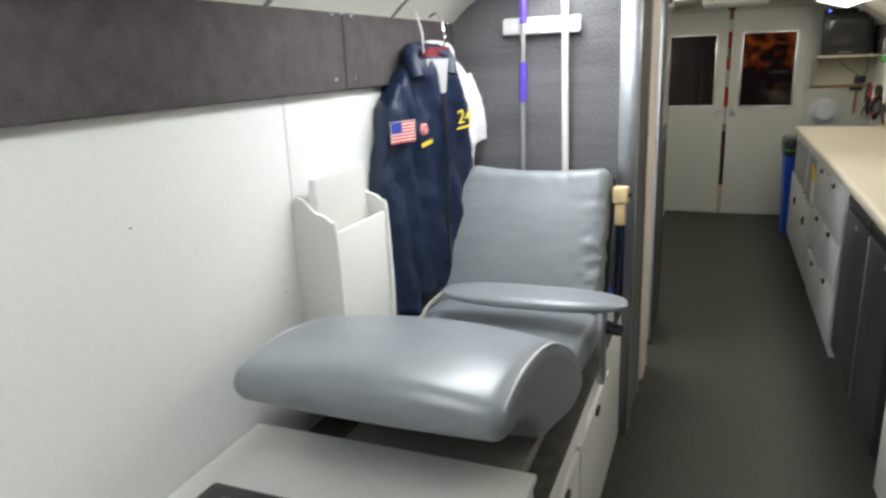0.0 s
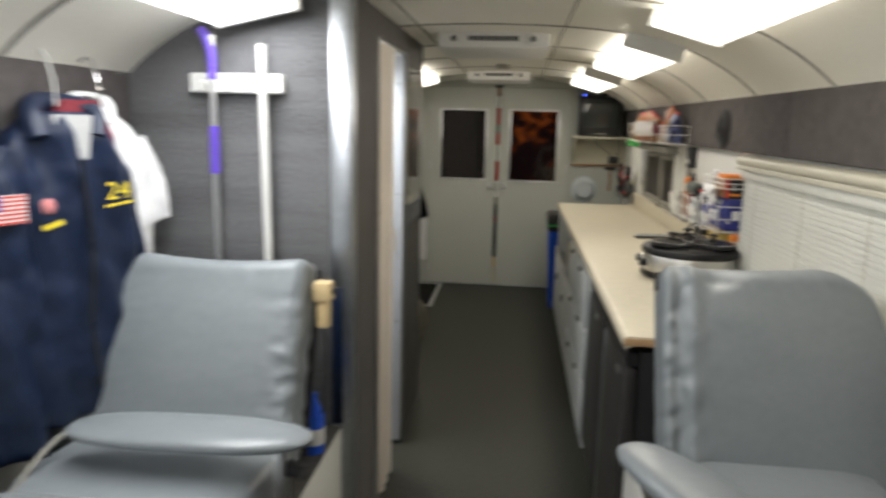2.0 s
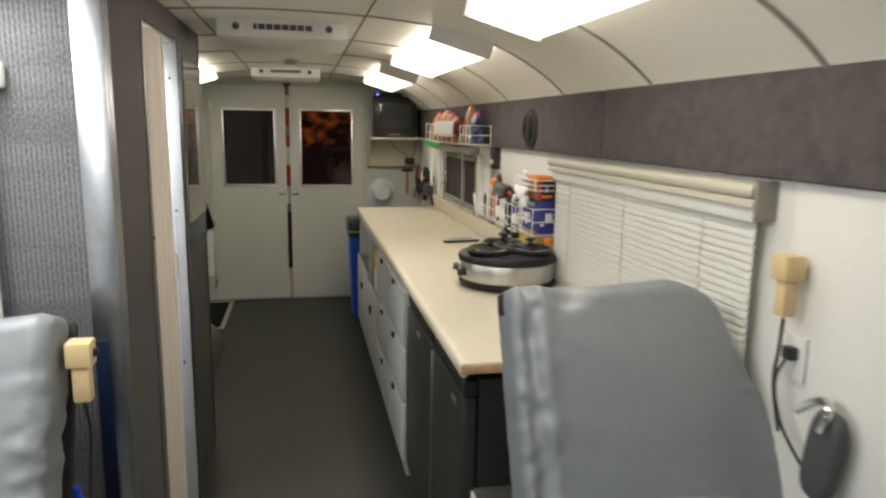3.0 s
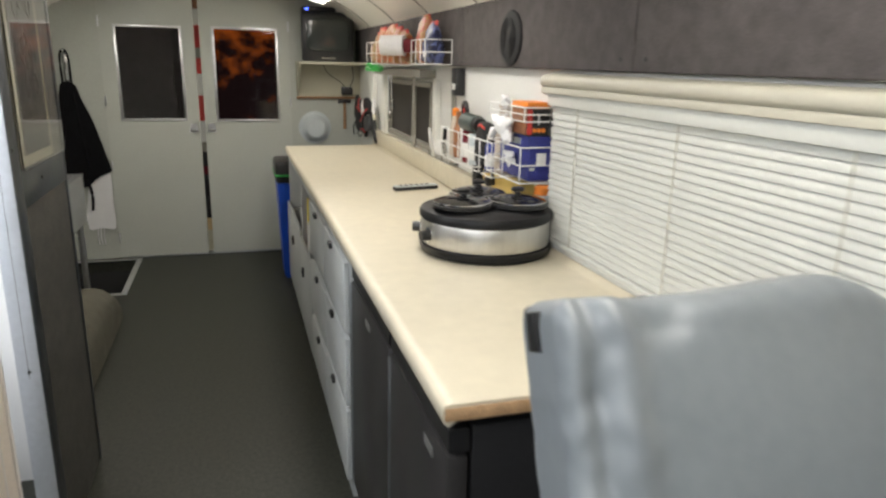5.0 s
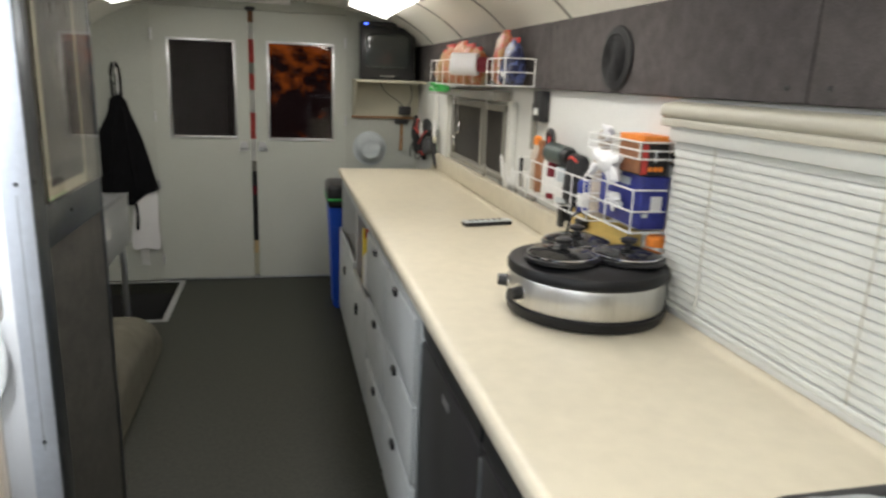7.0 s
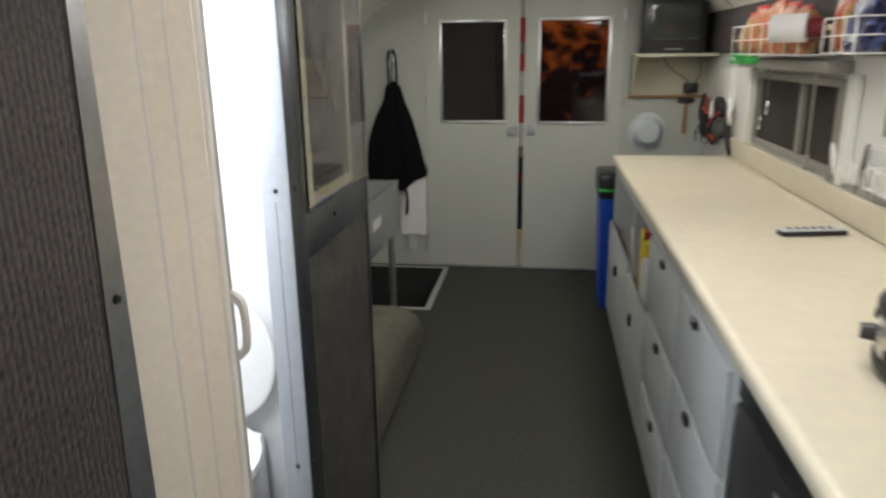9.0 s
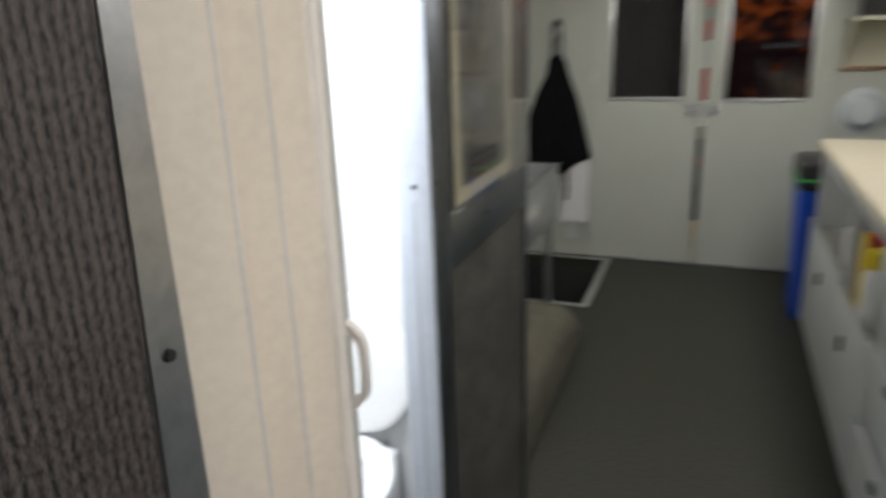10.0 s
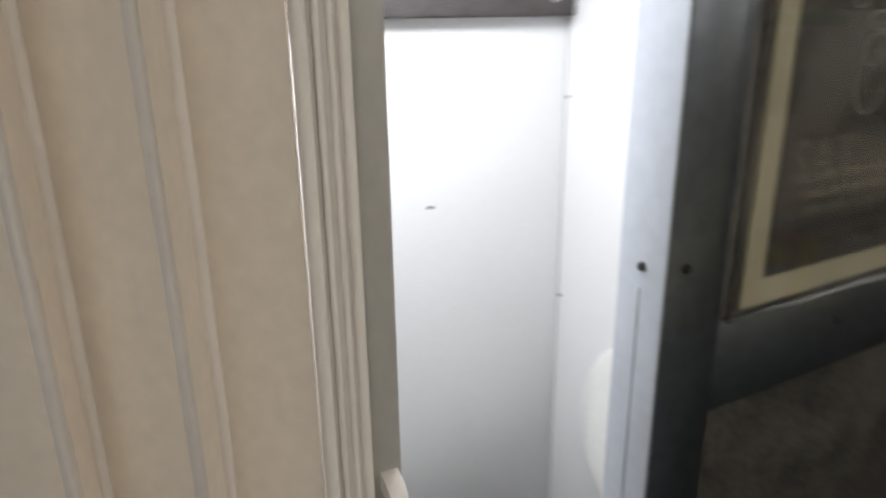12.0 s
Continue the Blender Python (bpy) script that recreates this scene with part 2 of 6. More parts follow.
# opaque mottled brown in place of clear glass
DARK_PANE = mat("opaque_brown_pane", (0.032, 0.027, 0.023), 0.30, vary=0.4, scale=7, grain=40, spec=0.14)
ACRYLIC = clear("acrylic_sheet", (0.96, 0.96, 0.95))
ACRYLIC.node_tree.nodes["Principled BSDF"].inputs["IOR"].default_value = 1.22
PAPER = mat("printed_poster", (0.024, 0.020, 0.017), 0.5, vary=0.35, scale=9, grain=60)
CREAM_MAT = mat("cream_poster_border", (0.26, 0.24, 0.165), 0.6, vary=0.04)
INK = mat("poster_ink", (0.010, 0.009, 0.008), 0.6, vary=0.2)
POSTER_TAN = mat("tan_poster_ink", (0.065, 0.055, 0.043), 0.5, vary=0.2)
POSTER_PALE = mat("pale_poster_line", (0.24, 0.225, 0.20), 0.5, vary=0.1)
BOWL = mat("pale_enamel_bowl", (0.55, 0.60, 0.62), 0.33, vary=0.06)
RUBBER = mat("dark_rubber", (0.03, 0.03, 0.03), 0.8, vary=0.2)
SEAM = mat("grey_seam_strip", (0.26, 0.25, 0.22), 0.6, vary=0.1)
CLEAR_PL = mat("cloudy_plastic", (0.55, 0.48, 0.40), 0.33, vary=0.15)
TAUPE = mat("dark_green_tin", (0.05, 0.07, 0.065), 0.4, vary=0.3)
LENS_WARM = glow("warm_diffuser", (1.0, 0.945, 0.84), 6.0)
LENS_COOL = glow("cool_diffuser", (0.96, 0.98, 1.0), 7.0)
LED_BLUE = glow("blue_led", (0.05, 0.12, 1.0), 6.0)


def crease_bump(m, scale, strength):
    """Long folds pulled across the vinyl."""
    nt = m.node_tree
    bsdf = nt.nodes["Principled BSDF"]
    tc = nt.nodes.new("ShaderNodeTexCoord")
    mp = nt.nodes.new("ShaderNodeMapping")
    mp.inputs["Scale"].default_value = (1.6, 1.6, 5.0)
    nt.links.new(tc.outputs["Object"], mp.inputs["Vector"])
    n = nt.nodes.new("ShaderNodeTexNoise")
    n.inputs["Scale"].default_value, n.inputs["Detail"].default_value = scale, 1.0
    nt.links.new(mp.outputs["Vector"], n.inputs["Vector"])
    bp = nt.nodes.new("ShaderNodeBump")
    bp.inputs["Strength"].default_value, bp.inputs["Distance"].default_value = strength, 0.02
    nt.links.new(n.outputs["Fac"], bp.inputs["Height"])
    nt.links.new(bp.outputs["Normal"], bsdf.inputs["Normal"])


crease_bump(VINYL_CREASED, 2.2, 0.3)


# ---- building helpers ----
def smooth(bm, angle=40):
    for f in bm.faces:
        f.smooth = True
    for e in bm.edges:
        if len(e.link_faces) == 2 and e.calc_face_angle(0) > radians(angle):
            e.smooth = False


def thing(name, loc, label, category, group="", kind=""):
    ob = new(name)
    ob.location = loc
    ob.empty_display_size = 0.05
    return tagged(ob, label, category, group, kind)


def base_of(ob):
    v = Vector((0, 0, 0))
    while ob:
        v += ob.location
        ob = ob.parent
    return v


def part(name, bm, material, parent=None, label="", sharp=40):
    """Links a bmesh given in world places as one mesh object under a thing or a part."""
    if parent:
        bmesh.ops.translate(bm, verts=bm.verts, vec=-base_of(parent))
    bmesh.ops.recalc_face_normals(bm, faces=bm.faces)
    smooth(bm, sharp)
    me = bpy.data.meshes.new(name)
    bm.to_mesh(me)
    bm.free()
    me.materials.append(material)
    ob = new(name, me)
    ob.parent = parent
    return tagged(ob, label)


def structure(name, bm, material, label, sharp=40):
    return tagged(part(name, bm, material, None, label, sharp), category=name.split("_")[0], kind="structure")


def box(x0, x1, y0, y1, z0, z1, bevel=0.0, bm=None, m=None, segs=2):
    bm = bm or bmesh.new()
    t = Matrix.Translation(((x0 + x1) / 2, (y0 + y1) / 2, (z0 + z1) / 2)) @ Matrix.Diagonal((abs(x1 - x0), abs(y1 - y0), abs(z1 - z0), 1))
    r = bmesh.ops.create_cube(bm, size=1, matrix=t)
    vs = r["verts"]
    if bevel:
        es = list({e for v in vs for e in v.link_edges})
        out = bmesh.ops.bevel(bm, geom=es, offset=bevel, segments=segs, affect="EDGES", profile=0.5)
        vs = list({v for f in out["faces"] for v in f.verts} | {v for v in vs if v.is_valid})
    if m:
        bmesh.ops.transform(bm, matrix=m, verts=vs)
    return bm


def rod(p, q, r, r2=None, segs=12, bm=None):
    bm = bm or bmesh.new()
    p, q = Vector(p), Vector(q)
    d = q - p
    t = Matrix.Translation((p + q) / 2) @ d.to_track_quat("Z", "Y").to_matrix().to_4x4()
    bmesh.ops.create_cone(bm, cap_ends=True, segments=segs, radius1=r, radius2=r if r2 is None else r2, depth=d.length, matrix=t)
    return bm


def tube(points, r, segs=8, bm=None):
    """A round wire along a smooth line through the points."""
    bm = bm or bmesh.new()
    pts = [Vector(p) for p in points]
    fine = []
    for i in range(len(pts) - 1):
        a, b, c, d = pts[max(0, i - 1)], pts[i], pts[i + 1], pts[min(len(pts) - 1, i + 2)]
        steps = 6 if len(pts) > 2 else 1
        for k in range(steps):
            t = k / steps
            fine.append(0.5 * (2 * b + (c - a) * t + (2 * a - 5 * b + 4 * c - d) * t * t + (3 * b - a - 3 * c + d) * t ** 3))
    fine.append(pts[-1])
    rings = []
    for i, p in enumerate(fine):
        d = (fine[min(i + 1, len(fine) - 1)] - fine[max(i - 1, 0)]).normalized()
        q = d.to_track_quat("Z", "Y")
        rings.append([bm.verts.new(p + q @ Vector((r * math.cos(a), r * math.sin(a), 0))) for a in [2 * math.pi * k / segs for k in range(segs)]])
    for a, b in zip(rings, rings[1:]):
        for k in range(segs):
            bm.faces.new((a[k], a[(k + 1) % segs], b[(k + 1) % segs], b[k]))
    bm.faces.new(rings[0][::-1])
    bm.faces.new(rings[-1])
    return bm


def lathe(profile, centre, segs=40, bm=None, sx=1.0, sy=1.0):
    """Turns (radius, height) points about a standing axis."""
    bm = bm or bmesh.new()
    rings = []
    for r, z in profile:
        rings.append([bm.verts.new((centre[0] + sx * r * math.cos(2 * math.pi * k / segs), centre[1] + sy * r * math.sin(2 * math.pi * k / segs), centre[2] + z)) for k in range(segs)])
    for a, b in zip(rings, rings[1:]):
        for k in range(segs):
            bm.faces.new((a[k], a[(k + 1) % segs], b[(k + 1) % segs], b[k]))
    bm.faces.new(rings[0][::-1])
    bm.faces.new(rings[-1])
    return bm


def cushion(m, sx, sy, sz, p=0.35, n=28, bm=None, puff=0.0, folds=0.0):
    """A padded block: a rounded box of half sizes sx, sy, sz at the pose m."""
    bm = bm or bmesh.new()

    def s(v, e):
        return math.copysign(abs(v) ** e, v)

    grid = []
    for i in range(n + 1):
        u = -math.pi / 2 + math.pi * i / n
        row = []
        for j in range(2 * n):
            w = -math.pi + math.pi * j / n
            x, y, z = s(math.cos(u), p) * s(math.cos(w), p), s(math.cos(u), p) * s(math.sin(w), p), s(math.sin(u), p)
            if puff:
                y *= 1 + puff * (1 - x * x) * (1 - z * z)
            v = Vector((x * sx, y * sy, z * sz))
            if folds:
                edge = abs(x) ** 6 * (1 - min(1.0, max(0.0, (v.z / sz - 0.5) / 0.2)))
                v.x += folds * edge * math.sin(v.z * 95 + 3 * noise.noise(v * 9)) * 0.5
                v.y += folds * edge * math.sin(v.z * 70 + 1.0) * 0.6
            row.append(bm.verts.new(m @ v))
        grid.append(row)
    for a, b in zip(grid, grid[1:]):
        for k in range(2 * n):
            bm.faces.new((a[k], a[(k + 1) % (2 * n)], b[(k + 1) % (2 * n)], b[k]))
    bmesh.ops.remove_doubles(bm, verts=bm.verts, dist=1e-5)
    return bm


def padded_block(m, sx, sy, sz, r, n=34, folds=0.0, puff=0.0, dimple=None):
    """An upholstered block of half sizes sx, sy, sz: rounded edges, swelling faces, gathered sides."""
    bm = bmesh.new()
    bmesh.ops.create_cube(bm, size=2)
    bmesh.ops.subdivide_edges(bm, edges=bm.edges, cuts=n, use_grid_fill=True)
    for v in bm.verts:
        a = Vector((v.co.x * sx, v.co.y * sy, v.co.z * sz))
        core = Vector((max(-sx + r, min(sx - r, a.x)), max(-sy + r, min(sy - r, a.y)), max(-sz + r, min(sz - r, a.z))))
        d = a - core
        q = core + d.normalized() * r if d.length > 1e-9 else a
        u, w = q.x / sx, q.z / sz
        q.y *= 1 + puff * (1 - u * u) * (1 - w * w)
        side = abs(u) ** 5 * (1 - min(1.0, max(0.0, (w - 0.55) / 0.3)))
        low = 0.35 + 0.65 * max(0.0, min(1.0, 0.6 - w))
        pull = Vector((q.x * 16 + q.z * 12, q.z * 42 - q.x * 18, sx * 5))
        q.x += folds * 0.45 * side * low * noise.noise(pull * 0.8)
        q.y += folds * side * low * (noise.noise(pull) + 0.6 * noise.noise(pull * 2.1))
        rim = max(0.0, (max(abs(u), w) - 0.72) / 0.28)
        q += Vector((0.3, 1.0, 0.5)) * (0.0055 * rim * (noise.noise(Vector((q.x * 17, q.z * 17, sx))) + 0.6 * noise.noise(Vector((q.x * 45, q.z * 30, sx * 3)))))
        if dimple:
            g = math.exp(-(((q.x - dimple[0]) / 0.045) ** 2 + ((q.z - dimple[1]) / 0.022) ** 2))
            q.z -= 0.014 * g
            q.y += 0.011 * g
        v.co = m @ q
    return bm


def extrude_yz(profile, x0, x1, r=0.0, bm=None, steps=4):
    """A (y, z) outline drawn out from x0 to x1, with softened ends of radius r."""
    bm = bm or bmesh.new()
    pts = [Vector((0, y, z)) for y, z in profile]
    n = len(pts)
    area = sum(pts[i].y * pts[(i + 1) % n].z - pts[(i + 1) % n].y * pts[i].z for i in range(n))
    sign = 1 if area > 0 else -1
    nor = []
    for i in range(n):
        d = (pts[(i + 1) % n] - pts[i - 1]).normalized()
        nor.append(Vector((0, -d.z, d.y)) * sign)
    sections = [(x0, 0), (x1, 0)]
    if r:
        arc = [(r * (1 - math.sin(a)), r * (1 - math.cos(a))) for a in [math.pi / 2 * k / steps for k in range(steps + 1)]]
        sections = [(x0 + dx, ins) for dx, ins in arc[::-1]] + [(x1 - dx, ins) for dx, ins in arc]
    rings = [[bm.verts.new((x, p.y + nn.y * ins, p.z + nn.z * ins)) for p, nn in zip(pts, nor)] for x, ins in sections]
    for a, b in zip(rings, rings[1:]):
        for k in range(n):
            bm.faces.new((a[k], a[(k + 1) % n], b[(k + 1) % n], b[k]))
    bm.faces.new(rings[0][::-1])
    bm.faces.new(rings[-1])
    return bm


def plate(points, m, thick, bm=None):
    """A flat (u, v) outline with a thickness, laid at the pose m (thickness along its local z)."""
    bm = bm or bmesh.new()
    a = [bm.verts.new(m @ Vector((u, v, 0))) for u, v in points]
    b = [bm.verts.new(m @ Vector((u, v, thick))) for u, v in points]
    n = len(points)
    for k in range(n):
        bm.faces.new((a[k], a[(k + 1) % n], b[(k + 1) % n], b[k]))
    bm.faces.new(a[::-1])
    bm.faces.new(b)
    return bm


def smooth_line(points, k=5):
    """Rounds a closed outline."""
    out, n = [], len(points)
    for i in range(n):
        a, b, c, d = [Vector(points[(i + j) % n]) for j in (-1, 0, 1, 2)]
        for s in range(k):
            t = s / k
            out.append(tuple(0.5 * (2 * b + (c - a) * t + (2 * a - 5 * b + 4 * c - d) * t * t + (3 * b - a - 3 * c + d) * t ** 3)))
    return out


# ---- shell of the bus ----
def across_wall(x0, x1, y0, y1, z0=0.0, bm=None):
    xs = [x0 + (x1 - x0) * i / 24 for i in range(25)]
    outline = [(x0, z0), (x1, z0)] + [(x, roof_z(x) + 0.004) for x in xs[::-1]]
    return plate(outline, Matrix(((1, 0, 0, 0), (0, 0, -1, y1), (0, 1, 0, 0), (0, 0, 0, 1))), y1 - y0, bm)


PIT = (XL, 0.29, 6.685, 7.50)
fl = box(XL - 0.06, XR + 0.06, YF - 0.06, PIT[2], -0.08, 0)
box(PIT[1], XR + 0.06, PIT[2], YR + 0.12, -0.08, 0, bm=fl)
box(XL - 0.06, PIT[1], PIT[3], YR + 0.12, -0.08, 0, bm=fl)
structure("floor", fl, FLOOR, "dark grey-green speckled vinyl floor, scuffed along the aisle")
pit = box(XL - 0.02, PIT[1] + 0.02, PIT[2] - 0.02, PIT[3] + 0.02, -0.36, -0.34)
for a in ((XL - 0.02, XL, PIT[2], PIT[3]), (PIT[1], PIT[1] + 0.02, PIT[2], PIT[3]), (XL - 0.02, PIT[1] + 0.02, PIT[2] - 0.02, PIT[2]), (XL - 0.02, PIT[1] + 0.02, PIT[3], PIT[3] + 0.02)):
    box(a[0], a[1], a[2], a[3], -0.34, -0.081, bm=pit)
structure("floor_step_well", pit, RUBBER, "black sunken step well in the floor beside the rear doors")
trim = thing("trim_step_well", (PIT[1], PIT[2], 0), "bright aluminium edging round the sunken step well", "trim", kind="structure")
for k, a in enumerate(((PIT[1] - 0.012, PIT[1] + 0.025, PIT[2] - 0.02, PIT[3] + 0.02), (XL, PIT[1] - 0.012, PIT[2] - 0.02, PIT[2] + 0.01), (XL, PIT[1] - 0.012, PIT[3] - 0.01, PIT[3] + 0.02))):
    part("edge_strip", box(*a, 0.0005, 0.006, 0.001), ALU, trim)

wl = box(XL - 0.06, XL - 0.006, YF - 0.06, YR + 0.06, -0.08, 1.66)
wall_left = structure("wall_left", wl, WHITE_WALL, "white laminate side wall of the bus")
for a, b in ((YF, 0.72), (0.724, 1.972), (1.976, PART_Y - 0.002)):
    part("panel", box(XL - 0.006, XL, a, b, 0, 1.66, 0.0015), WHITE_WALL, wall_left)
part("panel", box(XL - 0.006, XL, PART_Y + 0.062, 4.598, 0, 1.66, 0.0015), WHITE_TOILET, wall_left)
part("panel", box(XL - 0.006, XL, 4.632, YR, 0, 1.66, 0.0015), REAR_PAINT, wall_left)

for y, z, w, h in ((1.430, 1.263, 0.005, 0.003), (1.895, 1.012, 0.003, 0.006), (1.905, 0.975, 0.003, 0.006)):
    part("wall_mark", box(XL, XL + 0.0006, y, y + w, z, z + h), RUBBER, wall_left, "small dark scuff")

WIN = (5.46, 6.46, 1.035, 1.375)
wr = box(XR, XR + 0.06, YF - 0.06, WIN[0], -0.08, 1.66)
box(XR, XR + 0.06, WIN[1], YR + 0.06, -0.08, 1.66, bm=wr)
box(XR, XR + 0.06, WIN[0], WIN[1], -0.08, WIN[2], bm=wr)
box(XR, XR + 0.06, WIN[0], WIN[1], WIN[3], 1.66, bm=wr)
wall_right = structure("wall_right", wr, WHITE_WALL, "white laminate side wall of the bus above the worktop")
for a, b in ((YF, 0.72), (0.724, 2.30), (2.304, 2.66)):
    part("panel", box(XR - 0.006, XR, a, b, 0, 1.66, 0.0015), WHITE_WALL, wall_right)

DX0, DX1, DZ = 0.165, 1.455, 1.885
rw = across_wall(XL - 0.0, DX0, YR, YR + 0.06)
across_wall(DX1, XR, YR, YR + 0.06, bm=rw)
across_wall(DX0, DX1, YR, YR + 0.06, DZ, bm=rw)
wall_rear = structure("wall_rear", rw, REAR_PAINT, "grey-green painted rear wall round the double doors")
# unseen end wall, kept dark so little light bounces onto the recliners
structure("wall_front", across_wall(XL, XR, YF - 0.06, YF), GREY_FELT, "unseen charcoal end wall closing the front of the bus, dark to cut bounced light")

ys = [YF - 0.06, YR + 0.06]
roof = bmesh.new()
inner = [(XL + d, z) for d, z in PROFILE] + [(XR - d, z) for d, z in PROFILE[-2::-1]]
arc = []
for (a, za), (b, zb) in zip(inner, inner[1:]):
    for k in range(4):
        arc.append((a + (b - a) * k / 4, za + (zb - za) * k / 4))
arc.append(inner[-1])
for _ in range(6):
    arc = [arc[0]] + [((p[0] + 2 * q[0] + r[0]) / 4, (p[1] + 2 * q[1] + r[1]) / 4) for p, q, r in zip(arc, arc[1:], arc[2:])] + [arc[-1]]
lower = [[roof.verts.new((x, y, z)) for x, z in arc] for y in ys]
upper = [[roof.verts.new((XC + (x - XC) * 1.04, y, z + 0.05)) for x, z in arc] for y in ys]
for i in range(len(arc) - 1):
    roof.faces.new((lower[0][i], lower[0][i + 1], lower[1][i + 1], lower[1][i]))
    roof.faces.new((upper[0][i], upper[1][i], upper[1][i + 1], upper[0][i + 1]))
    for s in (0, 1):
        roof.faces.new((lower[s][i], upper[s][i], upper[s][i + 1], lower[s][i + 1]))
for i in (0, -1):
    roof.faces.new((lower[0][i], lower[1][i], upper[1][i], upper[0][i]))
structure("ceiling", roof, CEILING, "cream laminate ceiling curving down to both side walls")


def roof_strip(y, w=0.016, t=0.004):
    bm = bmesh.new()
    a = [[bm.verts.new((x + (XC - x) * 0.001, yy, z - dz)) for x, z in arc[3:-3]] for yy in (y - w / 2, y + w / 2) for dz in (0.0, t)]
    for i in range(len(a[0]) - 1):
        bm.faces.new((a[1][i], a[1][i + 1], a[3][i + 1], a[3][i]))
        bm.faces.new((a[0][i], a[1][i], a[1][i + 1], a[0][i + 1]))
        bm.faces.new((a[2][i], a[3][i], a[3][i + 1], a[2][i + 1]))
    return bm


for y in (0.55, 1.22, 1.90, 2.58, 3.28, 3.99, 4.75, 5.45, 6.20, 6.95):
    structure("trim_ceiling_seam", roof_strip(y), SEAM, "thin grey joint strip across the curved ceiling")
for x in (0.56, 1.17):
    structure("trim_ceiling_seam", box(x - 0.003, x + 0.003, PART_Y + 0.07, YR, roof_z(x) - 0.007, roof_z(x) - 0.002), SEAM, "thin grey joint strip along the ceiling")


def padded_band(name, xa, xb, spans, z0, z1, label):
    band = thing(name, ((xa + xb) / 2, spans[0][0], z0), label, "wall padding", kind="structure")
    face = xb if xb > xa and xa < XC else xa
    for a, b in spans:
        p = part("padded_panel", box(min(xa, xb), max(xa, xb), a + 0.002, b - 0.002, z0, z1, 0.008), GREY_FELT, band)
        for yy in (a + 0.055, b - 0.055):
            for zz in (z0 + 0.03, z1 - 0.03):
                s = 1 if face > 0 and face < XC or face < 0 else -1
                part("screw", rod((face, yy, zz), (face + 0.003 * s, yy, zz), 0.006, 0.004, 10), CHROME if face < XC else BLACK_PL, p)
    return band


padded_band("wall_band_left", XL, XL + 0.03, ((YF, 0.72), (0.72, 2.26), (2.26, PART_Y)), 1.478, 1.712, "charcoal felt-covered padded band along the side wall")
padded_band("wall_band_toilet", XL, XL + 0.03, ((PART_Y + 0.07, 4.597),), 1.445, 1.70, "charcoal felt-covered padded band inside the toilet")
padded_band("wall_band_right", XR - 0.032, XR, ((YF, 2.0), (2.0, 3.62), (3.62, 4.93), (4.93, 6.40), (6.40, YR)), 1.457, 1.70, "charcoal felt-covered padded band above the blind")

# ---- partition and toilet wall ----
structure("wall_partition", across_wall(XL, 0.412, PART_Y, PART_Y + 0.06), CARPET_WALL, "cross wall covered in ribbed grey carpet")
post = thing("trim_partition_end", (0.45, PART_Y, 0), "galvanised steel corner trim on the partition's end", "trim", kind="structure")
part("corner_plate", box(0.412, WALL_X + 0.003, PART_Y - 0.004, PART_Y + 0.03, 0, roof_z(0.45) + 0.0, 0.002), STEEL_TRIM, post)
part("corner_return", box(WALL_X - 0.02, WALL_X + 0.003, PART_Y + 0.03, PART_Y + 0.06, 0, roof_z(0.48), 0.001), STEEL_TRIM, post)
O0, O1, OZ = 3.570, 4.120, 1.86
YZ = Matrix(((0, 0, 1, 0.43), (1, 0, 0, 0), (0, 1, 0, 0), (0, 0, 0, 1)))
wt = plate([(PART_Y + 0.06, 0), (O0 - 0.078, 0), (O0 - 0.008, 1.90), (O0 - 0.008, roof_z(0.45)), (PART_Y + 0.06, roof_z(0.45))], YZ, WALL_X - 0.43)
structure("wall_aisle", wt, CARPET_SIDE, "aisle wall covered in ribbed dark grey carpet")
w2 = box(0.43, WALL_X, O1 + 0.06, 4.683, 0, roof_z(0.45))
structure("wall_toilet_side", w2, CARPET_LOW, "toilet wall covered in worn dark grey carpet")
structure("wall_toilet_rear", across_wall(XL, 0.43, 4.60, 4.63), WHITE_TOILET, "white panelled wall behind the toilet")
structure("wall_toilet_front", box(XL + 0.0, 0.428, PART_Y + 0.06, PART_Y + 0.068, 0, 1.80), WHITE_TOILET, "white panel inside the toilet")
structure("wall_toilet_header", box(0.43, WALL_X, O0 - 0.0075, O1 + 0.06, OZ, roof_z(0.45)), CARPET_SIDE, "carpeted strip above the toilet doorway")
jamb = thing("door_frame_toilet", (0.46, O1, 0), "galvanised steel frame of the toilet doorway with dark screws", "door frame", kind="structure")
part("jamb_front", plate([(O0 - 0.0775, 0), (O0 + 0.006, 0), (O0 + 0.006, OZ - 0.001), (O0 - 0.009, OZ - 0.001)], YZ @ pose(0, 0, -0.005), WALL_X + 0.003 - 0.425), STEEL_MID, jamb)
part("jamb_rear", box(0.425, WALL_X + 0.003, O1, O1 + 0.06, 0, OZ, 0.0015), STEEL_SHADED, jamb)
# thin overlay that carries the painted toilet light on the jamb's inner face
part("inner_flange", box(0.424, WALL_X + 0.0035, O1 - 0.0025, O1 - 0.0004, 0.02, OZ, 0.0006), GALV_LIT, jamb, "galvanised inner flange, toilet light painted into its pale tone")
part("flange_slit", box(0.4525, 0.4535, O1 - 0.0029, O1 - 0.0024, 0.6, 1.205), RUBBER, jamb)
part("edge_angle", box(WALL_X + 0.003, WALL_X + 0.005, O1, O1 + 0.075, 0, OZ, 0.0006), STEEL_SHADED, jamb)
part("rail", box(WALL_X, WALL_X + 0.004, O1 + 0.076, 4.683, 1.065, 1.165, 0.0008), STEEL_SHADED, jamb)
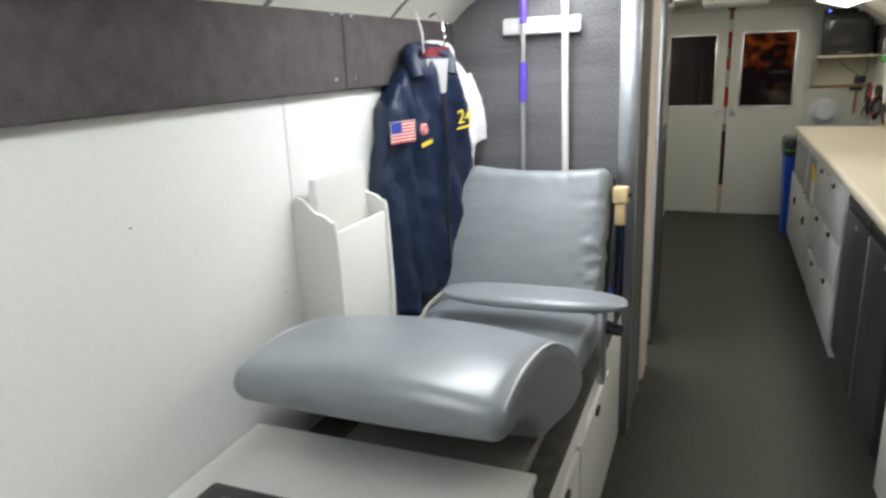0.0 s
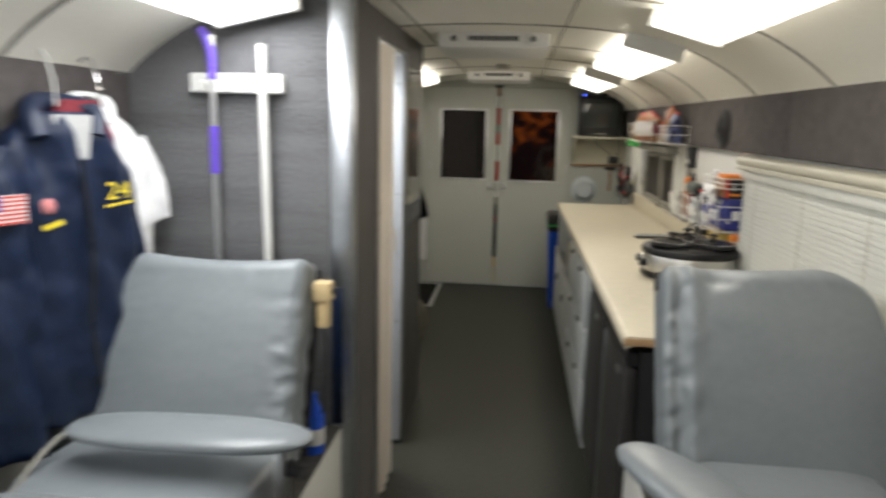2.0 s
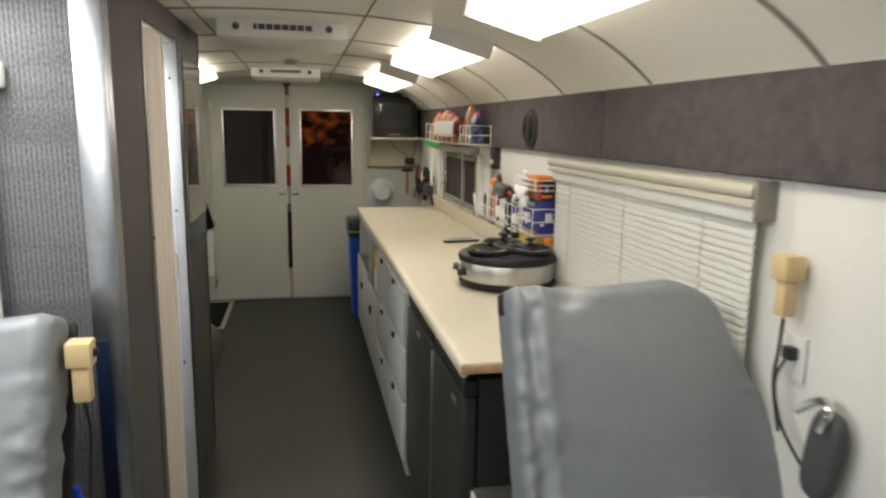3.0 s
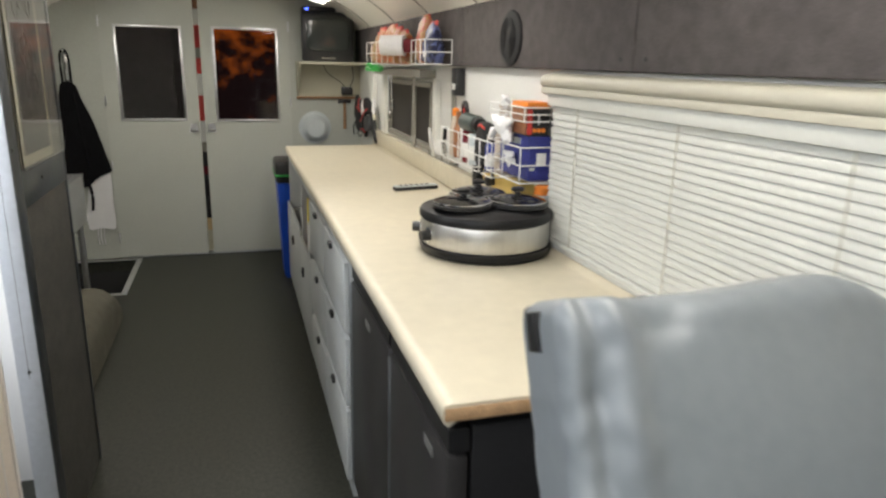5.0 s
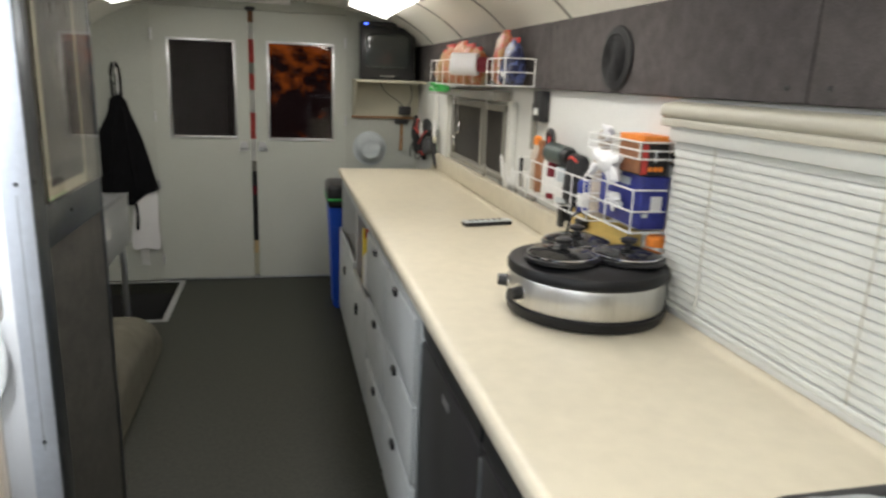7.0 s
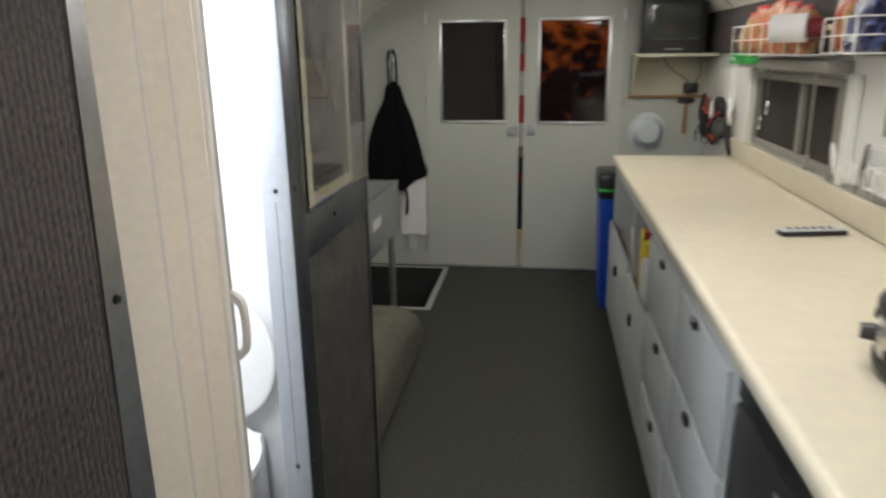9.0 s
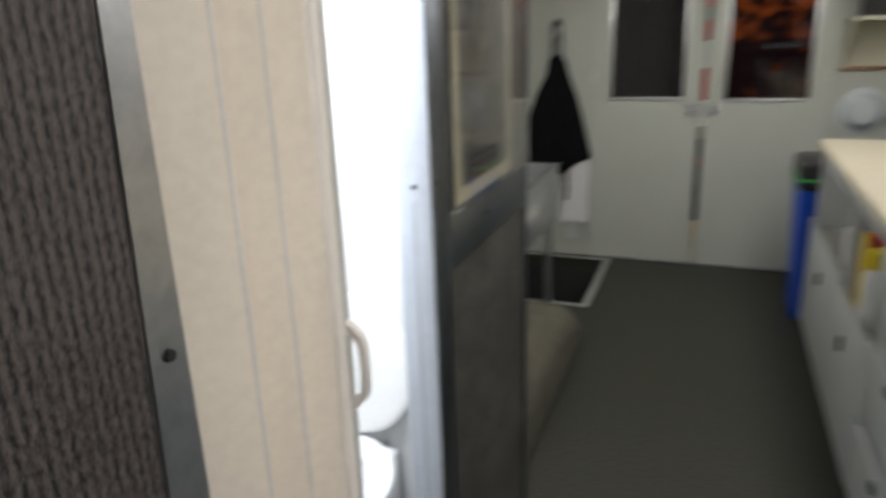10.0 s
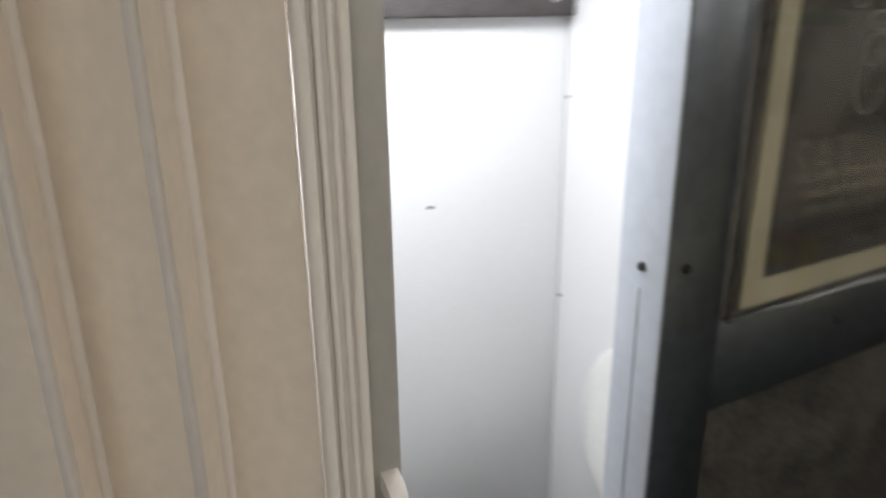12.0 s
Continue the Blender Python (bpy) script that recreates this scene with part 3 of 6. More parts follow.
part("end_angle", box(0.428, WALL_X + 0.005, 4.684, 4.698, 0, roof_z(0.45), 0.001), STEEL_SHADED, jamb)
for yy, zz in ((O1 + 0.022, 1.229), (4.389, 1.121), (O1 + 0.022, 0.62), (O1 + 0.022, 1.72)):
    part("screw", rod((WALL_X + 0.003, yy, zz), (WALL_X + 0.0075, yy, zz), 0.006, 0.004, 10), BLACK_PL, jamb)
for zz in (1.227, 0.62, 1.72):
    part("screw", rod((0.454, O1 + 0.001, zz), (0.454, O1 - 0.0055, zz), 0.006, 0.004, 10), BLACK_PL, jamb)
part("screw", rod((WALL_X, O0 - 0.014, 1.212), (WALL_X + 0.007, O0 - 0.014, 1.212), 0.007, 0.005, 10), BLACK_PL, jamb)
for zz in (1.287, 0.844):
    part("screw", rod((XL + 0.006, 4.604, zz), (XL + 0.012, 4.598, zz), 0.005, 0.003, 8), BLACK_PL, wall_left)
part("wall_mark", box(XL, XL + 0.0008, 4.272, 4.283, 1.09, 1.096), RUBBER, wall_left, "small dark scuff")

# poster under a clear sheet on the toilet wall
poster = thing("framed_poster", (WALL_X + 0.004, 4.38, 1.17), "dark printed poster with a cream border under clear acrylic", "poster")
PY0, PY1, PZ0, PZ1 = 4.222, 4.55, 1.172, 1.74
px = WALL_X + 0.0045
part("border", box(px - 0.004, px, PY0, PY1, PZ0, PZ1), CREAM_MAT, poster)
part("print", box(px, px + 0.0012, PY0 + 0.028, PY1 - 0.028, PZ0 + 0.028, PZ1 - 0.028), PAPER, poster, "dark brown poster print")
rng = random.Random(4)
for zz in [PZ0 + 0.05 + 0.017 * i for i in range(5)]:
    a = PY0 + 0.05 + rng.random() * 0.02
    while a < PY1 - 0.07:
        w = rng.uniform(0.012, 0.04)
        part("print_bar", box(px + 0.0012, px + 0.002, a, min(a + w, PY1 - 0.05), zz, zz + (0.016 if zz > PZ0 + 0.15 else 0.007)), INK if zz < PZ0 + 0.08 else POSTER_TAN, poster)
        a += w + 0.007
for k in range(16):
    cy, cz, r = rng.uniform(PY0 + 0.07, PY1 - 0.09), rng.uniform(PZ0 + 0.20, PZ1 - 0.08), rng.uniform(0.014, 0.045)
    part("scroll_line", tube([(px + 0.002, cy + r * (1 - 0.07 * j) * math.cos(j), cz + r * (1.3 - 0.07 * j) * math.sin(j)) for j in range(9)], 0.0008, 5), POSTER_PALE, poster)
word = bpy.data.curves.new("poster_word", "FONT")
word.body, word.size, word.extrude = "SAT", 0.060, 0.0004
word.materials.append(POSTER_TAN)
wo = new("poster_word", word)
wo.parent = poster
wo.matrix_basis = Matrix.Translation(-base_of(poster)) @ pose(px + 0.002, PY0 + 0.040, PZ0 + 0.120, 90, 0, 90)
sheet = part("cover_sheet", box(px + 0.005, px + 0.008, O1 + 0.078, 4.683, 1.165, 1.80), ACRYLIC, poster, "clear acrylic sheet")
sheet.visible_shadow = False

# folding door, part closed
acc = thing("folding_door", (0.455, O0, 0), "beige vinyl folding door, half drawn across the toilet doorway", "folding door")
RIDGES = [(0.447, 3.586), (0.445, 3.661), (0.445, 3.738)]
HINGES = [(0.496, 3.645), (0.496, 3.713), (0.491, 3.797)]


def bowed_leaf(p, q, swell, thick=0.0035):
    """A standing vinyl leaf from p to q in plan, bowed outwards by swell."""
    p, q = Vector((*p, 0)), Vector((*q, 0))
    d = (q - p).normalized()
    out = Vector((d.y, -d.x, 0))
    line = [p + (q - p) * (i / 8) + out * (swell * math.sin(math.pi * i / 8)) for i in range(9)]
    return plate([(v.x, v.y) for v in line] + [(v.x - out.x * thick, v.y - out.y * thick) for v in line[::-1]], pose(0, 0, 0.02), OZ - 0.04)


for r, h in zip(RIDGES, HINGES):
    part("slat", bowed_leaf((r[0] + 0.003, r[1] + 0.003), (h[0] - 0.003, h[1] - 0.003), 0.003), ACC_BEIGE, acc, sharp=60)
for h, r in zip(HINGES, RIDGES[1:]):
    part("hinge_strip", bowed_leaf((h[0] - 0.0035, h[1] - 0.0030), (h[0] - 0.0060, h[1] + 0.0055), 0.0035, 0.003), ACC_GREY, acc, "grey flexible hinge strip", sharp=80)
    part("fold_leaf", bowed_leaf((h[0] - 0.007, h[1] + 0.006), (r[0] + 0.003, r[1] - 0.002), 0.0015), ACC_BEIGE, acc, sharp=60)
for r in RIDGES:
    part("ridge", rod((r[0] + 0.003, r[1], 0.02), (r[0] + 0.003, r[1], OZ - 0.02), 0.0046, segs=12), ACC_RIDGE, acc, "pale moulded ridge")
part("end_channel", bowed_leaf((0.487, 3.799), (0.474, 3.836), 0.001), ACC_GREY, acc)
for xx, yy, rr0 in ((0.490, 3.800, 0.0048), (0.485, 3.812, 0.0022), (0.481, 3.822, 0.0022), (0.477, 3.832, 0.0042)):
    part("ridge", rod((xx, yy, 0.02), (xx, yy, OZ - 0.02), rr0, segs=12), ACC_RIDGE, acc, "pale moulded ridge")
part("lead_post", box(0.440, 0.474, 3.8365, 3.862, 0.02, OZ - 0.02, 0.004), ACC_POST, acc, "grey leading post")
part("handle", plate(smooth_line([(0.470, 1.118), (0.486, 1.112), (0.497, 1.095), (0.499, 1.058), (0.497, 1.022), (0.486, 1.004), (0.470, 0.998), (0.470, 1.010), (0.482, 1.016), (0.489, 1.028), (0.491, 1.058), (0.489, 1.088), (0.482, 1.100), (0.470, 1.106)], 3), Matrix(((1, 0, 0, 0), (0, 0, 1, 3.843), (0, 1, 0, 0), (0, 0, 0, 1))), 0.014), ACC_GREY, acc, "pale D-shaped pull handle")
part("top_track", box(0.44, 0.472, O0, O1, OZ - 0.018, OZ, 0.002), ALU, acc)

# toilet
wc = thing("toilet", (0.07, 4.36, 0), "white porcelain toilet with its lid raised", "toilet")
part("bowl", lathe([(0.10, 0.0), (0.115, 0.06), (0.10, 0.19), (0.13, 0.32), (0.172, 0.412), (0.178, 0.432), (0.165, 0.437), (0.125, 0.432), (0.10, 0.355), (0.04, 0.27), (0.005, 0.26)], (0.07, 4.33, 0), 36, sy=1.18), PORCELAIN, wc)
ring = bmesh.new()
rings = []
for r, z in ((0.125, 0.440), (0.120, 0.452), (0.15, 0.464), (0.178, 0.457), (0.182, 0.440)):
    rings.append([ring.verts.new((0.07 + r * math.cos(a), 4.33 + r * 1.18 * math.sin(a), z)) for a in [2 * math.pi * k / 40 for k in range(40)]])
rings.append(rings[0])
for a, b in zip(rings, rings[1:]):
    for k in range(40):
        ring.faces.new((a[k], a[(k + 1) % 40], b[(k + 1) % 40], b[k]))
part("seat", ring, WHITE, wc)
part("lid", cushion(pose(0.05, 4.568, 0.645, -4), 0.178, 0.013, 0.195, 0.95, 20), WHITE, wc, "raised oval white lid")
part("pedestal_rear", box(-0.03, 0.17, 4.47, 4.59, 0, 0.41, 0.02), PORCELAIN, wc)

# ---- ceiling lights and air vents ----
def ceiling_light(x, y, z, sx, sy, lean, lens, label):
    t = thing("ceiling_light", (x, y, z), label, "ceiling light", "fluorescent ceiling lights")
    m = pose(x, y, z, 0, lean, 0)
    h = 0.065
    part("housing", box(-sx / 2 + 0.010, sx / 2 - 0.010, -sy / 2 - 0.02, sy / 2 + 0.02, 0.040, h + 0.02, 0.004, m=m), WHITE, t)
    part("diffuser", box(-sx / 2, sx / 2, -sy / 2, sy / 2, -0.004, 0.044, 0.006, m=m), lens, t, "lit wrap-round acrylic diffuser")
    for s in (-1, 1):
        part("end_cap", box(-sx / 2 - 0.014, sx / 2 + 0.014, s * (sy / 2 + 0.012) - 0.012, s * (sy / 2 + 0.012) + 0.012, -0.006, h + 0.02, 0.003, m=m), WHITE, t)


for x, y, z, sx, sy, lean, watts, colour in LIGHTS:
    cool = colour is COOL
    ceiling_light(x, y, z, sx, sy, lean, LENS_COOL if cool else LENS_WARM, ("cool" if cool else "warm") + " white fluorescent light fixed to the curved ceiling")
ceiling_light(0.14, 4.00, 1.815, 0.24, 0.60, 0, LENS_COOL, "bright cool light over the toilet")


def air_vent(y0, y1, x0, x1):
    z0, z1 = 1.892, 1.966
    t = thing("ceiling_vent", ((x0 + x1) / 2, y0, z0), "white plastic air vent box with a slot and two round nozzles", "air vent", "ceiling air vents")
    part("housing", extrude_yz([(y0, z0 + 0.008), (y0 + 0.012, z0), (y1 - 0.03, z0), (y1, z1), (y0 - 0.012, z1)], x0, x1, 0.008), WHITE, t)
    part("slot", box(x0 + 0.14, x1 - 0.14, y0 - 0.010, y0 + 0.004, z0 + 0.034, z0 + 0.056, 0.002), DARK_PAD, t)
    for k in range(8):
        xx = x0 + 0.155 + k * 0.0305
        part("slat", box(xx, xx + 0.004, y0 - 0.012, y0 + 0.002, z0 + 0.034, z0 + 0.056), WHITE, t)
    for xx in (x0 + 0.075, x1 - 0.075):
        n = part("nozzle", rod((xx, y0 + 0.01, z0 + 0.044), (xx, y0 - 0.018, z0 + 0.042), 0.030, 0.026, 24), WHITE, t)
        part("nozzle_opening", rod((xx, y0 - 0.015, z0 + 0.042), (xx, y0 - 0.020, z0 + 0.042), 0.014, 0.014, 20), DARK_PAD, n)


air_vent(4.27, 4.82, 0.610, 1.120)
air_vent(6.66, 7.16, 0.575, 1.070)
det = thing("ceiling_sensor", (0.87, 6.0, 1.95), "small round grey sensor on the ceiling", "smoke detector")
part("sensor_body", lathe([(0.045, 0.0), (0.05, 0.012), (0.05, 0.03)], (0.87, 6.0, 1.937), 24), SEAM, det)

# ---- rear doors ----
def rear_door(n, x0, x1, wx0, wx1, wz0, wz1, hinge_left):
    y0, y1 = YR - 0.012, YR + 0.03
    d = thing(f"door_{n}", ((x0 + x1) / 2, YR, 0), "closed grey-green painted rear door with a dark window", "door", kind="structure")
    leaf = box(x0, wx0, y0, y1, 0.012, DZ - 0.004)
    box(wx1, x1, y0, y1, 0.012, DZ - 0.004, bm=leaf)
    box(wx0, wx1, y0, y1, 0.012, wz0, bm=leaf)
    box(wx0, wx1, y0, y1, wz1, DZ - 0.004, bm=leaf)
    part("leaf", leaf, DOOR_PAINT, d)
    w = 0.016
    frame_bm = box(wx0 - w, wx1 + w, y0 - 0.006, y0 + 0.01, wz1, wz1 + w, 0.001)
    box(wx0 - w, wx1 + w, y0 - 0.006, y0 + 0.01, wz0 - w, wz0, 0.001, bm=frame_bm)
    box(wx0 - w, wx0, y0 - 0.006, y0 + 0.01, wz0, wz1, 0.001, bm=frame_bm)
    box(wx1, wx1 + w, y0 - 0.006, y0 + 0.01, wz0, wz1, 0.001, bm=frame_bm)
    part("window_frame", frame_bm, ALU, d, "thin aluminium window frame")
    pane = part("pane", box(wx0, wx1, y0 + 0.012, y0 + 0.017, wz0, wz1), GLASS_DARK, d, "dark night-time glass")
    pane.visible_shadow = False
    hx = x0 + 0.004 if hinge_left else x1 - 0.004
    for zz in (0.16, 0.70, 1.16, 1.70):
        part("hinge", rod((hx, y0 - 0.006, zz - 0.035), (hx, y0 - 0.006, zz + 0.035), 0.007, segs=10), STEEL, d)
    kx = x1 - 0.045 if hinge_left else x0 + 0.045
    part("handle_plate", plate([(-0.035, -0.03), (0.035, -0.03), (0.02, 0.035), (-0.02, 0.035)], Matrix(((1, 0, 0, kx), (0, 0, 1, y0 - 0.005), (0, 1, 0, 0.965), (0, 0, 0, 1))), 0.005), ALU, d, "grey pull handle")
    part("handle", tube([(kx - 0.02, y0 - 0.006, 0.95), (kx - 0.012, y0 - 0.03, 0.955), (kx + 0.012, y0 - 0.03, 0.955), (kx + 0.02, y0 - 0.006, 0.95)], 0.005, 8), STEEL_MID, d)


rear_door(1, DX0, 0.790, 0.275, 0.690, 1.035, 1.668, True)
rear_door(2, 0.826, DX1, 0.925, 1.357, 1.028, 1.672, False)
part("bolt", box(0.775, 0.84, YR - 0.03, YR - 0.002, 1.880, 1.903, 0.004), BLACK_PL, wall_rear)
seal = thing("door_gap_banner", (0.808, YR + 0.05, 0.1), "red and white striped cloth showing in the gap between the doors", "banner")
zz, k = 1.88, 0
bands = [BROWN, WHITE, RED, RED, SEAM, RED, WHITE, WHITE, RED, RED, WHITE, WHITE, SEAM, BLACK_PL, MAROON, BLACK_PL, BLACK_MATTE, BLACK_PL, BLACK_MATTE, BEIGE, CREAM_BOARD]
while zz > 0.02:
    h = (0.075, 0.11, 0.06, 0.095)[k % 4]
    part("stripe", box(0.775, 0.842, YR + 0.034, YR + 0.040, max(0.013, zz - h), zz), bands[min(k, len(bands) - 1)], seal)
    zz -= h
    k += 1
structure("baseboard_rear", box(DX0, DX1, YR - 0.02, YR + 0.05, 0.0005, 0.010, 0.002), STEEL_TRIM, "worn metal threshold under the rear doors")


# dusk seen through the glass: a glowing sheet painted with far lit foliage and dark
def night_backdrop():
    m = bpy.data.materials.new("glowing_night_distance")
    m.use_nodes = True
    nt = m.node_tree
    nt.nodes.remove(nt.nodes["Principled BSDF"])
    em = nt.nodes.new("ShaderNodeEmission")
    out = nt.nodes["Material Output"]
    nt.links.new(em.outputs[0], out.inputs[0])
    tc = nt.nodes.new("ShaderNodeTexCoord")
    n = nt.nodes.new("ShaderNodeTexNoise")
    n.inputs["Scale"].default_value, n.inputs["Detail"].default_value = 3.2, 7.0
    n.inputs["Roughness"].default_value = 0.68
    mp = nt.nodes.new("ShaderNodeMapping")
    mp.inputs["Scale"].default_value = (1.1, 1.0, 1.35)
    nt.links.new(tc.outputs["Object"], mp.inputs["Vector"])
    nt.links.new(mp.outputs["Vector"], n.inputs["Vector"])
    sep = nt.nodes.new("ShaderNodeSeparateXYZ")
    nt.links.new(tc.outputs["Object"], sep.inputs[0])
    # painted lamplight: the sheet's glow strengthens with height
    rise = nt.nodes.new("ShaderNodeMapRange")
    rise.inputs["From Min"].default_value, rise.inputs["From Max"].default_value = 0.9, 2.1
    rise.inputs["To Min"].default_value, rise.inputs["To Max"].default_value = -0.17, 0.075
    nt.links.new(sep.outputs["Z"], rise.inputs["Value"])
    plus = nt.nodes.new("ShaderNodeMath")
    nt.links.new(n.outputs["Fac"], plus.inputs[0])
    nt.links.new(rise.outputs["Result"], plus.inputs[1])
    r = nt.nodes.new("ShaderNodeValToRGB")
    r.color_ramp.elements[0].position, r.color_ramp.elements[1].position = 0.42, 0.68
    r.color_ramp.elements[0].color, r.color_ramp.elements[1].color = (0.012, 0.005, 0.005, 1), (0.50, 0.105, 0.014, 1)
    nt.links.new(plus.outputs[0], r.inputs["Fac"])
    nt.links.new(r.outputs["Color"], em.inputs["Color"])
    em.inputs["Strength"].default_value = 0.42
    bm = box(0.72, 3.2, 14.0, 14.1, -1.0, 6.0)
    return structure("backdrop", bm, m, "glowing backdrop painted as orange-lit autumn foliage far off in the dark")


night_backdrop()

# ---- floor hump over the wheel ----
arch = []
for k in range(13):
    a = math.pi * k / 12
    arch.append((5.60 - 0.76 * math.cos(a), 0.30 * math.sin(a) ** 0.85))
hump = extrude_yz(arch + [(6.36, -0.20), (4.84, -0.20)], XL, 0.352, 0.13, steps=9)
structure("floor_wheel_arch", hump, HUMP_CARPET, "rounded wheel arch covered in worn olive-grey carpet")

# ---- sink ----
SX, SY0, SY1, SZ = 0.115, 4.80, 6.80, 0.755
sink = thing("sink_unit", (0, 5.8, 0), "stainless steel triple-basin sink on tubular legs", "sink")
part("front_apron", box(SX - 0.012, SX, SY0, SY1, 0.47, SZ, 0.004), STEEL, sink)
part("end_apron", box(XL + 0.01, SX - 0.012, SY1 - 0.012, SY1, 0.47, SZ, 0.004), STEEL, sink)
part("end_apron", box(XL + 0.01, SX - 0.012, SY0, SY0 + 0.012, 0.47, SZ, 0.004), STEEL, sink)
part("rim", box(XL + 0.005, XL + 0.07, SY0, SY1, SZ - 0.012, SZ + 0.006, 0.003), STEEL, sink)
part("rim", box(SX - 0.03, SX + 0.006, SY0, SY1, SZ, SZ + 0.008, 0.003), STEEL, sink)
for yy in (SY0, 5.45, 6.12, SY1 - 0.06):
    part("rim", box(XL + 0.07, SX - 0.03, yy, yy + 0.06, SZ - 0.004, SZ + 0.006, 0.002), STEEL, sink)
for a, b in ((SY0 + 0.06, 5.45), (5.51, 6.12), (6.18, SY1 - 0.06)):
    basin = box(XL + 0.07, SX - 0.03, a, b, 0.50, 0.505)
    box(XL + 0.065, XL + 0.07, a, b, 0.50, SZ - 0.004, bm=basin)
    box(SX - 0.035, SX - 0.03, a, b, 0.50, SZ - 0.004, bm=basin)
    part("basin", basin, STEEL, sink)
for yy in (4.9, 6.66):
    part("leg", rod((SX - 0.02, yy, 0.0), (SX - 0.02, yy, 0.47), 0.018, segs=14), STEEL, sink)
part("sticker", box(SX, SX + 0.001, 6.17, 6.34, 0.60, 0.655), WHITE, sink, "white rectangular sticker")
part("sticker", box(SX, SX + 0.001, 5.78, 6.02, 0.565, 0.60), GREEN, sink, "green strip sticker")
fau = thing("tap", (-0.22, 6.05, 0.76), "dark swivel tap behind the sink", "tap")
part("spout", tube([(-0.235, 6.05, 0.757), (-0.235, 6.05, 1.0), (-0.20, 6.05, 1.08), (-0.12, 6.05, 1.06), (-0.10, 6.05, 0.98)], 0.012, 10), STEEL, fau)
disp = thing("soap_dispenser", (-0.20, 6.9, 1.35), "black soap dispenser fixed to the side wall", "dispenser")
part("dispenser_body", box(XL, XL + 0.13, 6.80, 6.98, 1.36, 1.50, 0.015), BLACK_PL, disp)
pipe = thing("drain_pipe", (XL + 0.03, 6.72, 0.8), "black vertical pipe on the side wall", "pipe")
part("pipe_run", rod((XL + 0.03, 6.72, 0.80), (XL + 0.03, 6.72, 1.28), 0.022, segs=14), BLACK_PL, pipe)
part("elbow", tube([(XL + 0.03, 6.72, 1.27), (XL + 0.03, 6.72, 1.31), (XL + 0.07, 6.70, 1.33)], 0.022, 12), BLACK_PL, pipe)
soap = thing("soap_bottle", (-0.2, 6.75, 0.76), "clear bottle with an orange cap on the sink's rim", "bottle")
part("bottle", lathe([(0.028, 0.0), (0.03, 0.02), (0.03, 0.10), (0.012, 0.13), (0.012, 0.14)], (-0.235, 6.60, SZ + 0.006), 18), CLEAR_PL, soap)
part("cap", lathe([(0.014, 0.14), (0.014, 0.165), (0.006, 0.17)], (-0.235, 6.60, SZ + 0.006), 14), ORANGE, soap)
can = thing("spray_can", (0.36, 4.74, 0), "red and white can on the floor by the toilet wall", "can")
part("can_body", lathe([(0.04, 0), (0.042, 0.01), (0.042, 0.19), (0.03, 0.215)], (0.37, 4.72, 0), 22), RED, can)
part("can_band", lathe([(0.0425, 0.07), (0.0430, 0.075), (0.0430, 0.13), (0.0425, 0.135)], (0.37, 4.72, 0), 22), WHITE, can)
part("can_top", lathe([(0.022, 0.215), (0.022, 0.245), (0.015, 0.25)], (0.37, 4.72, 0), 16), WHITE, can)

# apron hung by the rear doors
ap = thing("apron", (-0.06, YR - 0.03, 1.5), "black cloth apron hanging from a metal hook", "apron")
rot = Matrix(((1, 0, 0, 0), (0, 0, -1, YR - 0.012), (0, 1, 0, 0), (0, 0, 0, 1)))
outline = smooth_line([(-0.10, 1.28), (-0.02, 1.275), (0.02, 1.16), (0.08, 1.00), (0.15, 0.72), (0.155, 0.66), (0.09, 0.63), (0.05, 0.60), (-0.02, 0.55), (-0.12, 0.60), (-0.245, 0.60), (-0.25, 0.85), (-0.19, 1.05), (-0.13, 1.17)], 5)
part("cloth", plate(outline, rot, 0.022), APRON, ap)
for k in (1, 4):
    xx = -0.20 + 0.055 * k
    part("fold", tube([(-0.08 + 0.012 * k, YR - 0.034, 1.22), (xx * 0.6 - 0.02, YR - 0.037, 0.98), (xx, YR - 0.036, 0.66)], 0.010, 8), APRON, ap)
part("neck_strap", tube([(-0.085, YR - 0.03, 1.26), (-0.088, YR - 0.03, 1.45), (-0.062, YR - 0.03, 1.505), (-0.036, YR - 0.03, 1.45), (-0.032, YR - 0.03, 1.26)], 0.008, 8), APRON, ap)
part("tie", tube([(0.0, YR - 0.035, 0.60), (0.02, YR - 0.035, 0.50), (0.012, YR - 0.035, 0.38)], 0.010, 7), APRON, ap)
hook = thing("coat_hook", (-0.062, YR, 1.5), "chrome coat hook on the rear wall", "hook")
part("hook_plate", box(-0.078, -0.046, YR - 0.006, YR, 1.27, 1.50, 0.002), CHROME, hook)
part("hook_arm", tube([(-0.062, YR - 0.006, 1.48), (-0.062, YR - 0.04, 1.48), (-0.062, YR - 0.045, 1.51)], 0.006, 8), CHROME, hook)
towel = thing("hand_towel", (0.09, YR - 0.02, 0.4), "white towel hanging under the apron", "towel")
part("towel_cloth", plate(smooth_line([(0.03, 0.64), (0.145, 0.66), (0.15, 0.42), (0.148, 0.235), (0.06, 0.245), (-0.03, 0.24), (-0.02, 0.45)], 3), rot @ pose(0, 0, -0.004), 0.012), SHIRT, towel)
for k in range(3):
    part("towel_cord", tube([(0.03 + 0.02 * k, YR - 0.02, 0.245), (0.025 + 0.02 * k, YR - 0.02, 0.17), (0.03 + 0.02 * k, YR - 0.02, 0.12)], 0.005, 6), SHIRT, towel)

